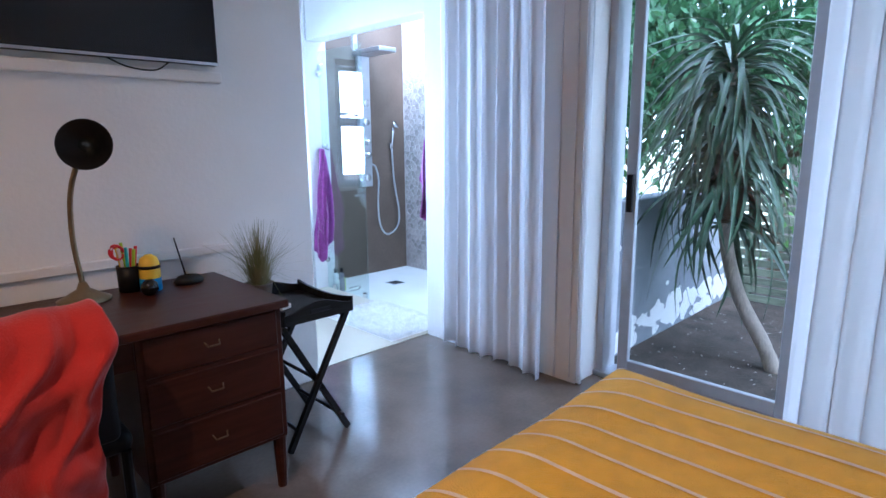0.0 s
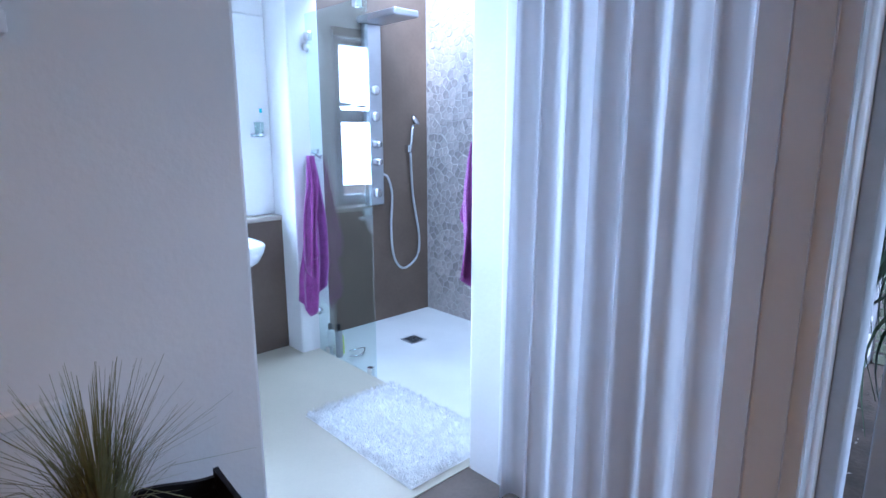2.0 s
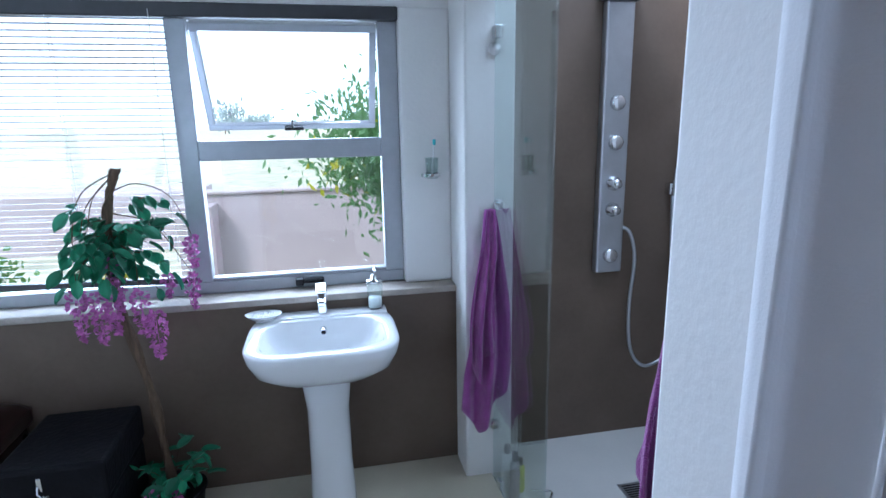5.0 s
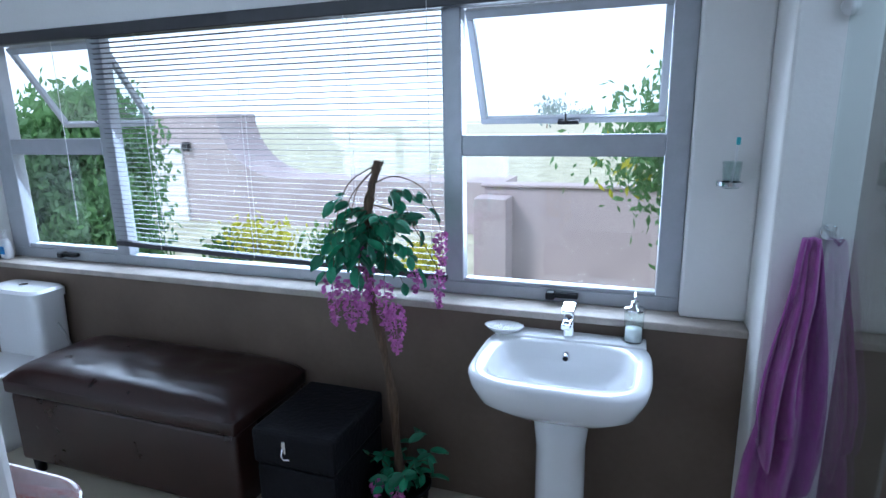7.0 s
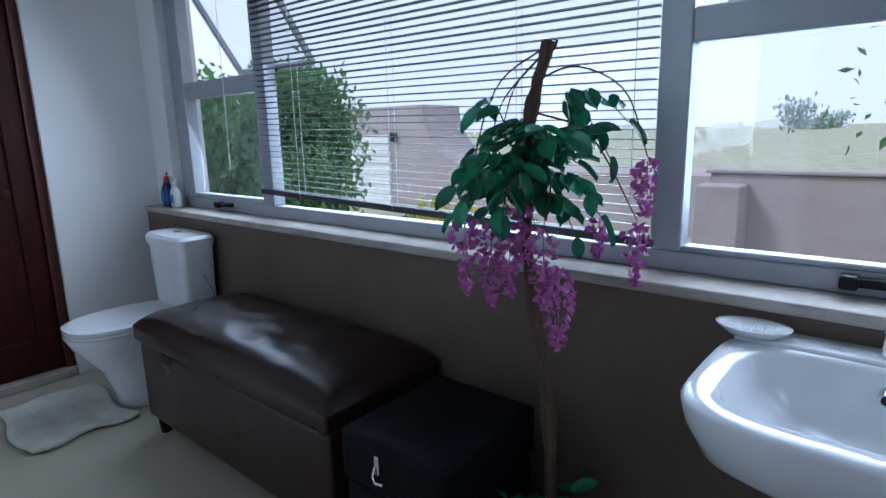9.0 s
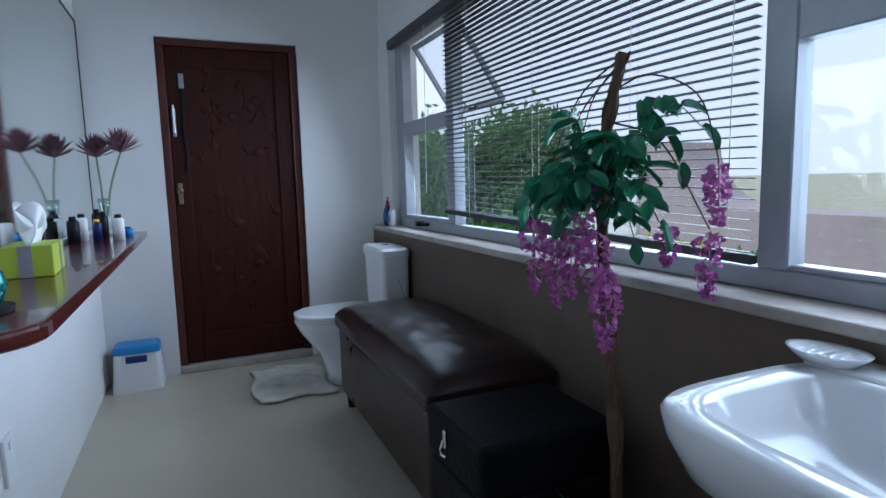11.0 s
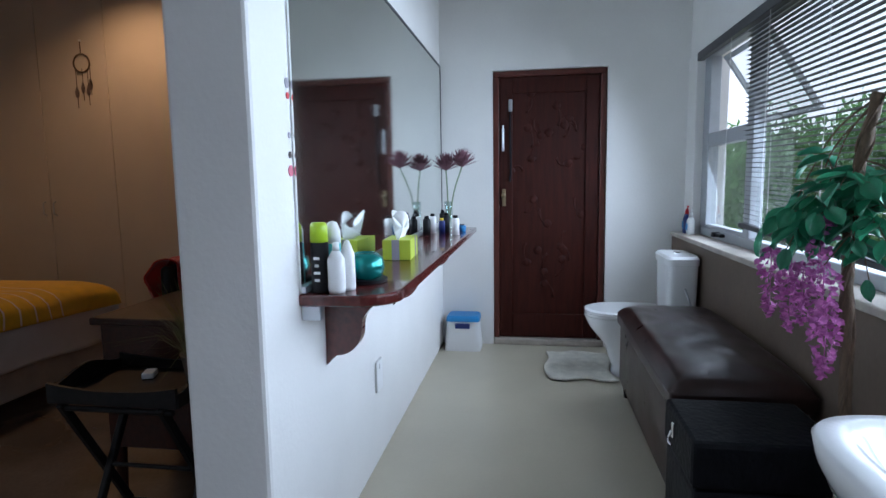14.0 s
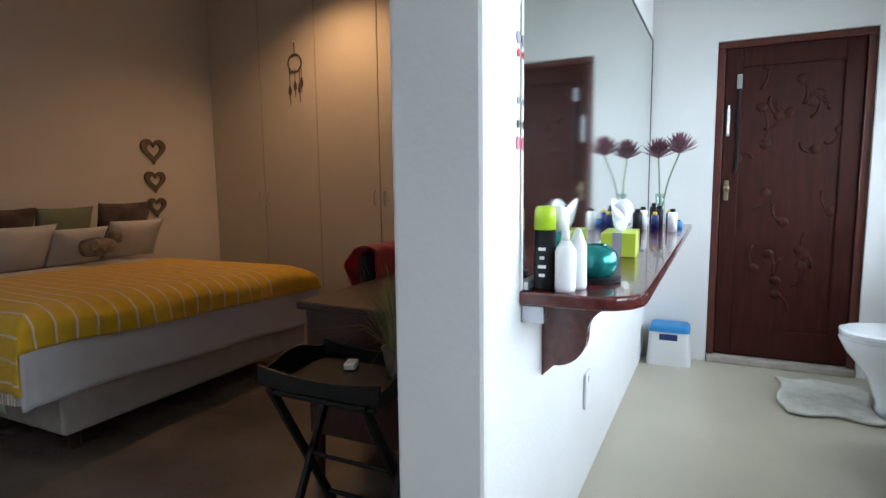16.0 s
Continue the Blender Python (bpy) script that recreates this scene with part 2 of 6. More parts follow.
M = {
    "plaster": material("white_plaster", (0.78, 0.77, 0.75), 0.75, vary=0.03, scale=2.5, bump=0.06, fine=60),
    "bed_wall": material("cream_plaster", (0.74, 0.69, 0.64), 0.75, vary=0.04, scale=2.0, bump=0.05, fine=60),
    "ceiling": material("ceiling_paint", (0.72, 0.71, 0.69), 0.85, vary=0.03, scale=2),
    "brown": material("brown_cement", (0.135, 0.098, 0.073), 0.55, vary=0.16, scale=3.0, bump=0.05, fine=40),
    "floor_bath": material("cream_screed", (0.50, 0.455, 0.35), 0.32, vary=0.06, scale=2.2, bump=0.02, fine=70),
    "floor_shower": material("pale_screed", (0.66, 0.65, 0.62), 0.5, vary=0.05, scale=3, bump=0.04, fine=80),
    "concrete": material("polished_concrete", (0.13, 0.10, 0.078), 0.2, vary=0.28, scale=2.6, bump=0.015, fine=55, coat=0.35),
    "alu": material("grey_aluminium", (0.42, 0.44, 0.47), 0.45, 0.25, vary=0.06, scale=14, bump=0.01),
    "sill": material("worn_sill", (0.42, 0.37, 0.32), 0.6, vary=0.2, scale=9, bump=0.08),
    "black": material("black_paint", (0.009, 0.009, 0.011), 0.45, vary=0.2, scale=10, bump=0.03),
    "boxblack": material("black_crinkled_vinyl", (0.006, 0.006, 0.008), 0.6, vary=0.3, scale=14, bump=0.2, fine=60),
    # paler, bluer copy of the bush leaf, with haze put into the colour
    "pale_bush": translucent(material("hazy_leaf", (0.12, 0.25, 0.10), 0.6, vary=0.35, scale=3, bump=0), 0.4, (0.18, 0.36, 0.13)),
    "quilt": material("green_leaf_print", (0.10, 0.26, 0.10), 0.9, vary=0.2, scale=16, bump=0.1, fine=200, second=(0.62, 0.62, 0.58)),
    "blackwood": material("black_wood", (0.012, 0.011, 0.011), 0.38, vary=0.3, scale=8, bump=0.05, stretch=(1, 8, 8)),
    "darkblind": material("dark_blind", (0.05, 0.05, 0.055), 0.45, vary=0.1, scale=20, bump=0.01),
    "mahogany": material("mahogany", (0.095, 0.016, 0.013), 0.2, vary=0.3, scale=5, bump=0.02, coat=0.5, stretch=(1, 9, 9)),
    "doorwood": material("carved_red_wood", (0.04, 0.007, 0.004), 0.45, vary=0.35, scale=5, bump=0.1, stretch=(9, 9, 1)),
    "framewood": material("red_brown_frame_wood", (0.085, 0.016, 0.009), 0.4, vary=0.3, scale=5, bump=0.05, stretch=(9, 9, 1)),
    # darker copy of the bush leaf; the courtyard's shade is put into its colour
    "court_leaf": translucent(material("shaded_leaf", (0.045, 0.115, 0.05), 0.45, vary=0.4, scale=3, bump=0), 0.22, (0.10, 0.24, 0.07)),
    "deskwood": material("desk_wood", (0.045, 0.013, 0.008), 0.34, vary=0.3, scale=5, bump=0.03, stretch=(1, 9, 9)),
    "ceramic": material("white_ceramic", (0.8, 0.81, 0.82), 0.09, vary=0.01, scale=3, bump=0, coat=0.4),
    "chrome": material("chrome", (0.75, 0.76, 0.78), 0.1, 1.0, vary=0.03, scale=10, bump=0),
    "steel": material("brushed_steel", (0.55, 0.57, 0.6), 0.32, 0.9, vary=0.06, scale=12, bump=0.01),
    "leather": material("dark_brown_leather", (0.026, 0.010, 0.008), 0.3, vary=0.15, scale=7, bump=0.04, fine=160),
    "towel": material("purple_terry", (0.32, 0.06, 0.29), 0.95, vary=0.2, scale=22, bump=0.25, fine=380, sheen=0.4),
    "curtain": translucent(material("white_cotton", (0.90, 0.90, 0.91), 0.85, vary=0.03, scale=8, bump=0.06, fine=300), 0.55, (0.92, 0.92, 0.93)),
    "mat": material("shaggy_cotton", (0.68, 0.66, 0.58), 0.95, vary=0.12, scale=18, bump=0.3, fine=160),
    "shag": material("white_shag", (0.84, 0.83, 0.80), 0.95, vary=0.08, scale=18, bump=0.3, fine=160),
    # distance haze put into the base colour as a pale blue-grey
    "far_leaf": material("haze_tinted_far_leaf", (0.36, 0.44, 0.42), 0.8, vary=0.2, scale=1, bump=0),
    "mirror": material("mirror_silver", (0.86, 0.9, 0.88), 0.02, 1.0, vary=0.0, scale=1, bump=0),
    "glass": glass_material("clear_glass", (0.97, 0.99, 0.98)),
    "showerglass": glass_material("shower_glass", (0.90, 0.96, 0.95), 0.0, 0.10),
    "stone": material("river_stone", (0.37, 0.335, 0.315), 0.55, vary=0.18, scale=14, bump=0.12, fine=70, per_object=0.25),
    "grout": material("stone_grout", (0.47, 0.44, 0.42), 0.85, vary=0.12, scale=20, bump=0.15),
    "leaf": material("silk_leaf", (0.025, 0.25, 0.125), 0.42, vary=0.3, scale=12, bump=0.03, per_object=0.35),
    "flower": material("wisteria_silk", (0.5, 0.14, 0.40), 0.7, vary=0.35, scale=60, bump=0.1),
    "bark": material("bark", (0.12, 0.075, 0.045), 0.8, vary=0.3, scale=18, bump=0.3, stretch=(6, 6, 1)),
    "pale_bark": material("pale_bark", (0.33, 0.28, 0.23), 0.8, vary=0.25, scale=14, bump=0.2, stretch=(6, 6, 1)),
    "strap": material("strap_leaf", (0.055, 0.10, 0.055), 0.35, vary=0.3, scale=9, bump=0.03, per_object=0.4),
    "grass": material("tuft_grass", (0.16, 0.20, 0.07), 0.6, vary=0.3, scale=10, bump=0, second=(0.26, 0.22, 0.10)),
    "yellow": material("mustard_throw", (0.80, 0.47, 0.012), 0.9, vary=0.1, scale=20, bump=0.2, fine=260, sheen=0.2),
    "stripe": material("cream_stripe", (0.86, 0.72, 0.58), 0.9, vary=0.08, scale=24, bump=0.2, fine=260),
    "linen": material("white_linen", (0.64, 0.62, 0.62), 0.9, vary=0.05, scale=9, bump=0.1, fine=200),
    "bedbase": material("beige_base", (0.42, 0.38, 0.34), 0.9, vary=0.1, scale=12, bump=0.12, fine=200),
    "red": material("red_fleece", (0.44, 0.016, 0.010), 0.85, vary=0.18, scale=7, bump=0.12, fine=200, sheen=0.3),
    "wardrobe": material("cream_wardrobe", (0.60, 0.54, 0.46), 0.55, vary=0.03, scale=3, bump=0.02),
    "garden_wall": material("mauve_plaster", (0.42, 0.36, 0.36), 0.85, vary=0.08, scale=1.5, bump=0.1),
    "grey_wall": material("grey_courtyard_plaster", (0.24, 0.26, 0.29), 0.85, vary=0.2, scale=3, bump=0.1),
    "soil": material("dark_soil", (0.075, 0.058, 0.047), 0.95, vary=0.4, scale=5, bump=0.5, fine=40),
    # green paled towards white distance haze within the base colour
    "lawn": material("lawn", (0.40, 0.40, 0.28), 0.95, vary=0.3, scale=2, bump=0.4, fine=30),
    "bush": translucent(material("bush_leaf", (0.09, 0.20, 0.045), 0.6, vary=0.4, scale=3, bump=0), 0.35, (0.16, 0.32, 0.06)),
    "lime": translucent(material("lime_bush_leaf", (0.50, 0.48, 0.02), 0.6, vary=0.3, scale=3, bump=0), 0.35, (0.5, 0.5, 0.04)),
    "slat": material("weathered_green_slat", (0.12, 0.14, 0.10), 0.8, vary=0.3, scale=6, bump=0.2, stretch=(8, 1, 8), per_object=0.2),
    "paper": material("white_plastic", (0.78, 0.78, 0.78), 0.35, vary=0.02, scale=5, bump=0),
    "lime_card": material("lime_card", (0.45, 0.55, 0.04), 0.5, vary=0.05, scale=8, bump=0),
    "grey_card": material("grey_card", (0.3, 0.28, 0.32), 0.5, vary=0.05, scale=8, bump=0),
    "teal": material("teal_metallic", (0.01, 0.28, 0.26), 0.18, 0.6, vary=0.1, scale=8, bump=0, coat=0.5),
    "blue": material("blue_plastic", (0.02, 0.22, 0.52), 0.4, vary=0.05, scale=8, bump=0),
    "cyan": material("cyan_plastic", (0.05, 0.5, 0.55), 0.35, vary=0.05, scale=8, bump=0),
    "navy": material("navy_plastic", (0.015, 0.03, 0.16), 0.35, vary=0.05, scale=8, bump=0),
    "lime_plastic": material("lime_plastic", (0.42, 0.62, 0.02), 0.35, vary=0.05, scale=8, bump=0),
    "toy_yellow": material("toy_yellow", (0.78, 0.52, 0.02), 0.4, vary=0.04, scale=8, bump=0),
    "red_plastic": material("red_plastic", (0.6, 0.02, 0.03), 0.4, vary=0.05, scale=8, bump=0),
    "pink": material("pink_print", (0.6, 0.14, 0.2), 0.6, vary=0.05, scale=8, bump=0),
    "brass": material("dull_brass", (0.28, 0.22, 0.13), 0.4, 0.8, vary=0.15, scale=14, bump=0.03),
    "screen": material("tv_screen", (0.008, 0.008, 0.01), 0.16, vary=0.1, scale=3, bump=0),
    "petal": material("dry_protea", (0.22, 0.10, 0.13), 0.8, vary=0.3, scale=30, bump=0.05),
    "stem": material("pale_green_stem", (0.20, 0.27, 0.16), 0.6, vary=0.1, scale=10, bump=0),
    "sage": material("sage_cotton", (0.22, 0.25, 0.17), 0.9, vary=0.08, scale=12, bump=0.12, fine=240),
    "dark_print": material("dark_printed_cotton", (0.035, 0.025, 0.025), 0.9, vary=0.5, scale=7, bump=0.12, second=(0.16, 0.12, 0.11)),
    "plush": material("spotted_plush", (0.30, 0.26, 0.22), 0.95, vary=0.4, scale=26, bump=0.3, second=(0.12, 0.10, 0.09)),
    "heart": material("carved_pale_wood", (0.17, 0.13, 0.10), 0.75, vary=0.25, scale=18, bump=0.2),
    "roof": material("roof_tile", (0.22, 0.13, 0.10), 0.85, vary=0.2, scale=6, bump=0.2),
}

for key, level in (("doorwood", 0.18), ("black", 0.22), ("boxblack", 0.12), ("deskwood", 0.28), ("blackwood", 0.14), ("brown", 0.3), ("bed_wall", 0.2)):
    M[key].node_tree.nodes["Principled BSDF"].inputs["Specular IOR Level"].default_value = level


# ---- mesh helpers ----
def box(bm, x0, x1, y0, y1, z0, z1, bev=0.0, seg=2):
    got = bmesh.ops.create_cube(bm, size=1.0, matrix=Matrix.Translation(((x0 + x1) / 2, (y0 + y1) / 2, (z0 + z1) / 2)) @ Matrix.Diagonal((x1 - x0, y1 - y0, z1 - z0, 1)))
    if bev:
        edges = list({e for v in got["verts"] for e in v.link_edges})
        bmesh.ops.bevel(bm, geom=edges, offset=bev, segments=seg, affect="EDGES", profile=0.5)
    return bm


def cyl(bm, p0, p1, r0, r1=None, n=16):
    p0, p1 = Vector(p0), Vector(p1)
    q = (p1 - p0).to_track_quat("Z", "Y").to_matrix().to_4x4()
    bmesh.ops.create_cone(bm, cap_ends=True, segments=n, radius1=r0, radius2=r0 if r1 is None else r1, depth=(p1 - p0).length, matrix=Matrix.Translation((p0 + p1) / 2) @ q)
    return bm


def lathe(bm, prof, n=24, at=(0, 0, 0), sx=1.0, sy=1.0):
    rings = [[bm.verts.new((at[0] + sx * r * math.cos(2 * math.pi * k / n), at[1] + sy * r * math.sin(2 * math.pi * k / n), at[2] + z)) for k in range(n)] for r, z in prof]
    for a, b in zip(rings, rings[1:]):
        for k in range(n):
            bm.faces.new((a[k], a[(k + 1) % n], b[(k + 1) % n], b[k]))
    if prof[0][0] > 0:
        bm.faces.new(rings[0][::-1])
    if prof[-1][0] > 0:
        bm.faces.new(rings[-1])
    return bm


def tube(bm, pts, r, n=8, r1=None):
    pts = [Vector(p) for p in pts]
    rings = []
    for k, p in enumerate(pts):
        d = (pts[min(k + 1, len(pts) - 1)] - pts[max(k - 1, 0)]).normalized()
        side = d.cross(Vector((0.3, 0.2, 1)) if abs(d.z) < 0.9 else Vector((1, 0.2, 0))).normalized()
        up = side.cross(d)
        rad = r + ((r1 if r1 is not None else r) - r) * k / (len(pts) - 1)
        rings.append([bm.verts.new(p + rad * (math.cos(a) * side + math.sin(a) * up)) for a in (2 * math.pi * j / n for j in range(n))])
    for a, b in zip(rings, rings[1:]):
        for k in range(n):
            bm.faces.new((a[k], a[(k + 1) % n], b[(k + 1) % n], b[k]))
    bm.faces.new(rings[0][::-1]), bm.faces.new(rings[-1])
    return bm


def curve_points(pts, n=24):
    """Catmull-Rom through the points."""
    pts = [Vector(p) for p in pts]
    pts = [pts[0] * 2 - pts[1], *pts, pts[-1] * 2 - pts[-2]]
    out = []
    for k in range(n + 1):
        u = k / n * (len(pts) - 3)
        i = min(int(u), len(pts) - 4)
        f = u - i
        a, b, c, d = pts[i : i + 4]
        out.append(0.5 * (2 * b + (c - a) * f + (2 * a - 5 * b + 4 * c - d) * f * f + (3 * b - a - 3 * c + d) * f**3))
    return out


def sheet(bm, func, nu, nv):
    grid = [[bm.verts.new(func(i / nu, j / nv)) for j in range(nv + 1)] for i in range(nu + 1)]
    for i in range(nu):
        for j in range(nv):
            bm.faces.new((grid[i][j], grid[i + 1][j], grid[i + 1][j + 1], grid[i][j + 1]))
    return bm


def mesh_of(name, bm, mat, smooth=False):
    me = bpy.data.meshes.new(name)
    bmesh.ops.recalc_face_normals(bm, faces=bm.faces)
    bm.to_mesh(me)
    bm.free()
    me.materials.append(M[mat])
    if smooth:
        for p in me.polygons:
            p.use_smooth = True
    return me


def part(name, bm, mat, parent=None, label="", smooth=False, thick=0.0, at=None):
    """Links a bmesh as one mesh object under a thing or a part."""
    ob = new(name, mesh_of(name, bm, mat, smooth))
    ob.parent = parent
    if at is not None:
        ob.matrix_basis = at
    if label:
        ob["label"] = label
    if thick:
        s = ob.modifiers.new("thickness", "SOLIDIFY")
        s.thickness, s.offset = thick, 0
    return ob


def thing(name, m, label, category, group=""):
    ob = new(name)
    ob.matrix_basis = m
    ob.empty_display_size = 0.05
    return tagged(ob, label, category, group)


def solo(name, bm, mat, label, category, smooth=False, thick=0.0, m=None, group=""):
    return tagged(part(name, bm, mat, None, "", smooth, thick, m), label, category, group)


def structure(name, bm, mat, label, category, smooth=False, thick=0.0, m=None):
    return tagged(part(name, bm, mat, None, "", smooth, thick, m), label, category, kind="structure")


# ---- the shell ----
XW, XE, YN, YS = -0.95, 2.005, 3.185, 2.96      # bathroom's west wall, end and faces of the partition
YI, YB, SILL = 4.96, 4.87, 0.88              # window wall above the sill, brown dado, sill height
XR, YT = 2.945, 3.08                         # bedroom's east wall, edge of the bathroom floor
YH, XC = -0.95, -1.05                         # wall behind the bed, front of the wardrobe
H_BATH, H_BED = 2.85, 3.05
YP, XS = 4.69, 4.375                         # front of the pier, face of the stone wall
structure("floor_bedroom", box(bmesh.new(), -1.6, 3.18, YH - 0.1, YT, -0.12, 0.0), "concrete", "polished brown concrete bedroom floor with a worn gloss", "floor")
structure("floor_bathroom", box(bmesh.new(), -1.25, 3.19, YT, 5.15, -0.12, 0.004), "floor_bath", "smooth cream screed bathroom floor", "floor")
structure("floor_shower", box(bmesh.new(), 3.19, 4.55, YT, 5.15, -0.2, -0.03), "floor_shower", "pale cement shower floor", "floor")
structure("wall_partition", box(bmesh.new(), -1.6, XE, YS, YN, 0, H_BED, 0.012), "plaster", "white plastered partition wall with softened end", "wall")
structure("wall_west_bedroom", box(bmesh.new(), -1.7, -1.6, YH - 0.1, YS, 0, H_BED), "bed_wall", "cream plastered bedroom wall", "wall")
structure("wall_south", box(bmesh.new(), -1.6, 3.1, YH - 0.1, YH, 0, H_BED), "bed_wall", "cream plastered wall behind the bed", "wall")
structure("ceiling_bedroom", box(bmesh.new(), -1.7, 3.1, YH - 0.1, YT, H_BED, H_BED + 0.12), "ceiling", "plain pale bedroom ceiling", "ceiling")
structure("ceiling_bathroom", box(bmesh.new(), -1.25, 3.09, YT, 5.15, H_BATH, H_BATH + 0.12), "ceiling", "plain white bathroom ceiling", "ceiling")
structure("ceiling_step", box(bmesh.new(), XE, XR, YT, YT + 0.06, H_BATH + 0.12, H_BED + 0.12), "ceiling", "plain white drop between the two ceilings", "ceiling")
bm = bmesh.new()
box(bm, -1.25, XW, YN, 3.578, 0, H_BATH)
box(bm, -1.25, XW, 4.404, 5.15, 0, H_BATH)
box(bm, -1.25, XW, 3.578, 4.404, 2.063, H_BATH)
structure("wall_west_bathroom", bm, "plaster", "white plastered bathroom wall with a door opening", "wall")
structure("wall_behind_door", box(bmesh.new(), -1.36, -1.26, 3.4, 4.6, 0, 2.3), "plaster", "plain wall closing the space behind the door", "wall")
structure("doorstep", box(bmesh.new(), -1.25, XW + 0.012, 3.582, 4.400, 0.004, 0.05, 0.008), "sill", "low worn cement door threshold", "threshold")
WX0, WX1, WZ1 = -0.74, 2.85, 2.08
structure("wall_north_dado", box(bmesh.new(), XW, 3.07, YB, 5.15, 0, SILL - 0.03), "brown", "dark brown cement-finished wall below the window", "wall")
structure("wall_north_upper", box(bmesh.new(), XW, 3.07, YI, 5.15, WZ1, H_BATH), "plaster", "white plastered wall above the window", "wall")
structure("wall_north_side", box(bmesh.new(), WX1, 3.07, YI - 0.012, 5.15, SILL, WZ1, 0.01), "plaster", "white plastered wall beside the window", "wall")
structure("wall_north_corner", box(bmesh.new(), XW, WX0, YI - 0.012, 5.15, SILL, WZ1), "plaster", "narrow white plastered strip beside the window", "wall")
structure("window_sill", box(bmesh.new(), XW, 3.07, YB - 0.012, 5.10, SILL - 0.03, SILL, 0.006), "sill", "worn light-brown cement window sill", "sill")
structure("pier", box(bmesh.new(), 3.07, 3.285, YP, 5.15, -0.1, H_BATH, 0.012), "plaster", "white plastered pier between basin and shower", "wall")
structure("wall_shower_north", box(bmesh.new(), 3.285, 4.55, 4.95, 5.15, -0.1, H_BATH), "brown", "dark brown cement-finished shower wall", "wall")
stone_wall = structure("wall_shower_east", box(bmesh.new(), XS, 4.55, YT, 4.95, -0.1, H_BATH), "grout", "shower wall clad with flat river stones", "wall")
structure("shower_beam", box(bmesh.new(), 3.09, 3.25, YT, YP, 2.15, H_BATH + 0.12, 0.01), "plaster", "white plastered beam above the shower entrance", "beam")
structure("wall_shower_south", box(bmesh.new(), XR, 4.55, YT - 0.3, YT, -0.1, H_BED, 0.012), "plaster", "white plastered wall beside the opening", "wall")
bm = bmesh.new()
box(bm, 3.25, 4.55, YT, 3.75, H_BATH, H_BATH + 0.12)
box(bm, 3.25, 4.55, 4.85, 5.15, H_BATH, H_BATH + 0.12)
box(bm, 3.25, 3.5, 3.75, 4.85, H_BATH, H_BATH + 0.12)
box(bm, 4.2, 4.55, 3.75, 4.85, H_BATH, H_BATH + 0.12)
structure("ceiling_shower", bm, "ceiling", "white shower ceiling with a skylight opening", "ceiling")
bm = bmesh.new()
box(bm, XR, 3.33, 1.9, YT - 0.3, 0, H_BED)
box(bm, XR, 3.33, YH - 0.1, 0.0, 0, H_BED)
box(bm, XR, 3.33, 0.0, 1.9, 2.15, H_BED)
structure("wall_east_bedroom", bm, "plaster", "white plastered wall round the glazed door", "wall")

# ---- bathroom: window, blind, door ----
def bars(parent, name, boxes, mat="alu", bev=0.004):
    for b in boxes:
        part(name, box(bmesh.new(), *b, bev, 1), mat, parent)


def pane(parent, x0, x1, y, z0, z1, name="pane"):
    ob = part(name, box(bmesh.new(), x0, x1, y - 0.002, y + 0.002, z0, z1), "glass", parent)
    ob.visible_shadow = False
    return ob


def top_sash(parent, x0, x1, z0, z1, y, tilt):
    """Top-hung sash that stands open at its foot."""
    w, h = x1 - x0, z1 - z0
    hub = part("sash", box(bmesh.new(), 0, w, -0.015, 0.015, -0.035, 0, 0.003, 1), "alu", parent, at=pose(x0, y + 0.03, z1, tilt, 0, 0))
    bars(hub, "sash_rail", [(0, w, -0.015, 0.015, -h, -h + 0.03), (0, 0.03, -0.015, 0.015, -h + 0.03, -0.035), (w - 0.03, w, -0.015, 0.015, -h + 0.03, -0.035)])
    pane(hub, 0.03, w - 0.03, 0, -h + 0.03, -0.035)
    b = bmesh.new()
    box(b, w / 2 - 0.045, w / 2 + 0.045, -0.035, -0.013, -h + 0.005, -h + 0.022, 0.003, 1)
    cyl(b, (w / 2 - 0.01, -0.03, -h + 0.01), (w / 2 - 0.005, -0.06, -h + 0.075), 0.006, 0.004, 8)
    part("sash_catch", b, "black", hub, "small black stay catch")


WY = 5.03
window = tagged(new("window_1"), "long grey aluminium bathroom window, two top sashes open", "window", kind="structure")
Z0, ZT0, ZT1, Z1 = SILL, 1.462, 1.545, WZ1
bars(window, "window_frame", [
    (WX0, WX1, WY - 0.03, WY + 0.03, Z0, 0.935), (WX0, WX1, WY - 0.03, WY + 0.03, 2.03, Z1),
    (WX0, -0.61, WY - 0.032, WY + 0.032, 0.935, 2.03), (0.06, 0.145, WY - 0.032, WY + 0.032, 0.935, 2.03),
    (1.92, 2.0, WY - 0.032, WY + 0.032, 0.935, 2.03), (2.765, WX1, WY - 0.032, WY + 0.032, 0.935, 2.03),
    (-0.61, 0.06, WY - 0.031, WY + 0.031, ZT0, ZT1), (2.0, 2.765, WY - 0.031, WY + 0.031, ZT0, ZT1),
    (-0.61, 0.06, WY - 0.026, WY + 0.026, 0.935, 0.96), (2.0, 2.765, WY - 0.026, WY + 0.026, 0.935, 0.95)])
pane(window, -0.61, 0.06, WY, 0.96, ZT0)
pane(window, 2.0, 2.765, WY, 0.95, ZT0)
pane(window, 0.145, 1.92, WY, 0.935, 2.03)
top_sash(window, -0.62, 0.07, 1.525, 2.03, WY + 0.02, 33)
top_sash(window, 1.995, 2.77, 1.525, 2.03, WY + 0.02, 29)
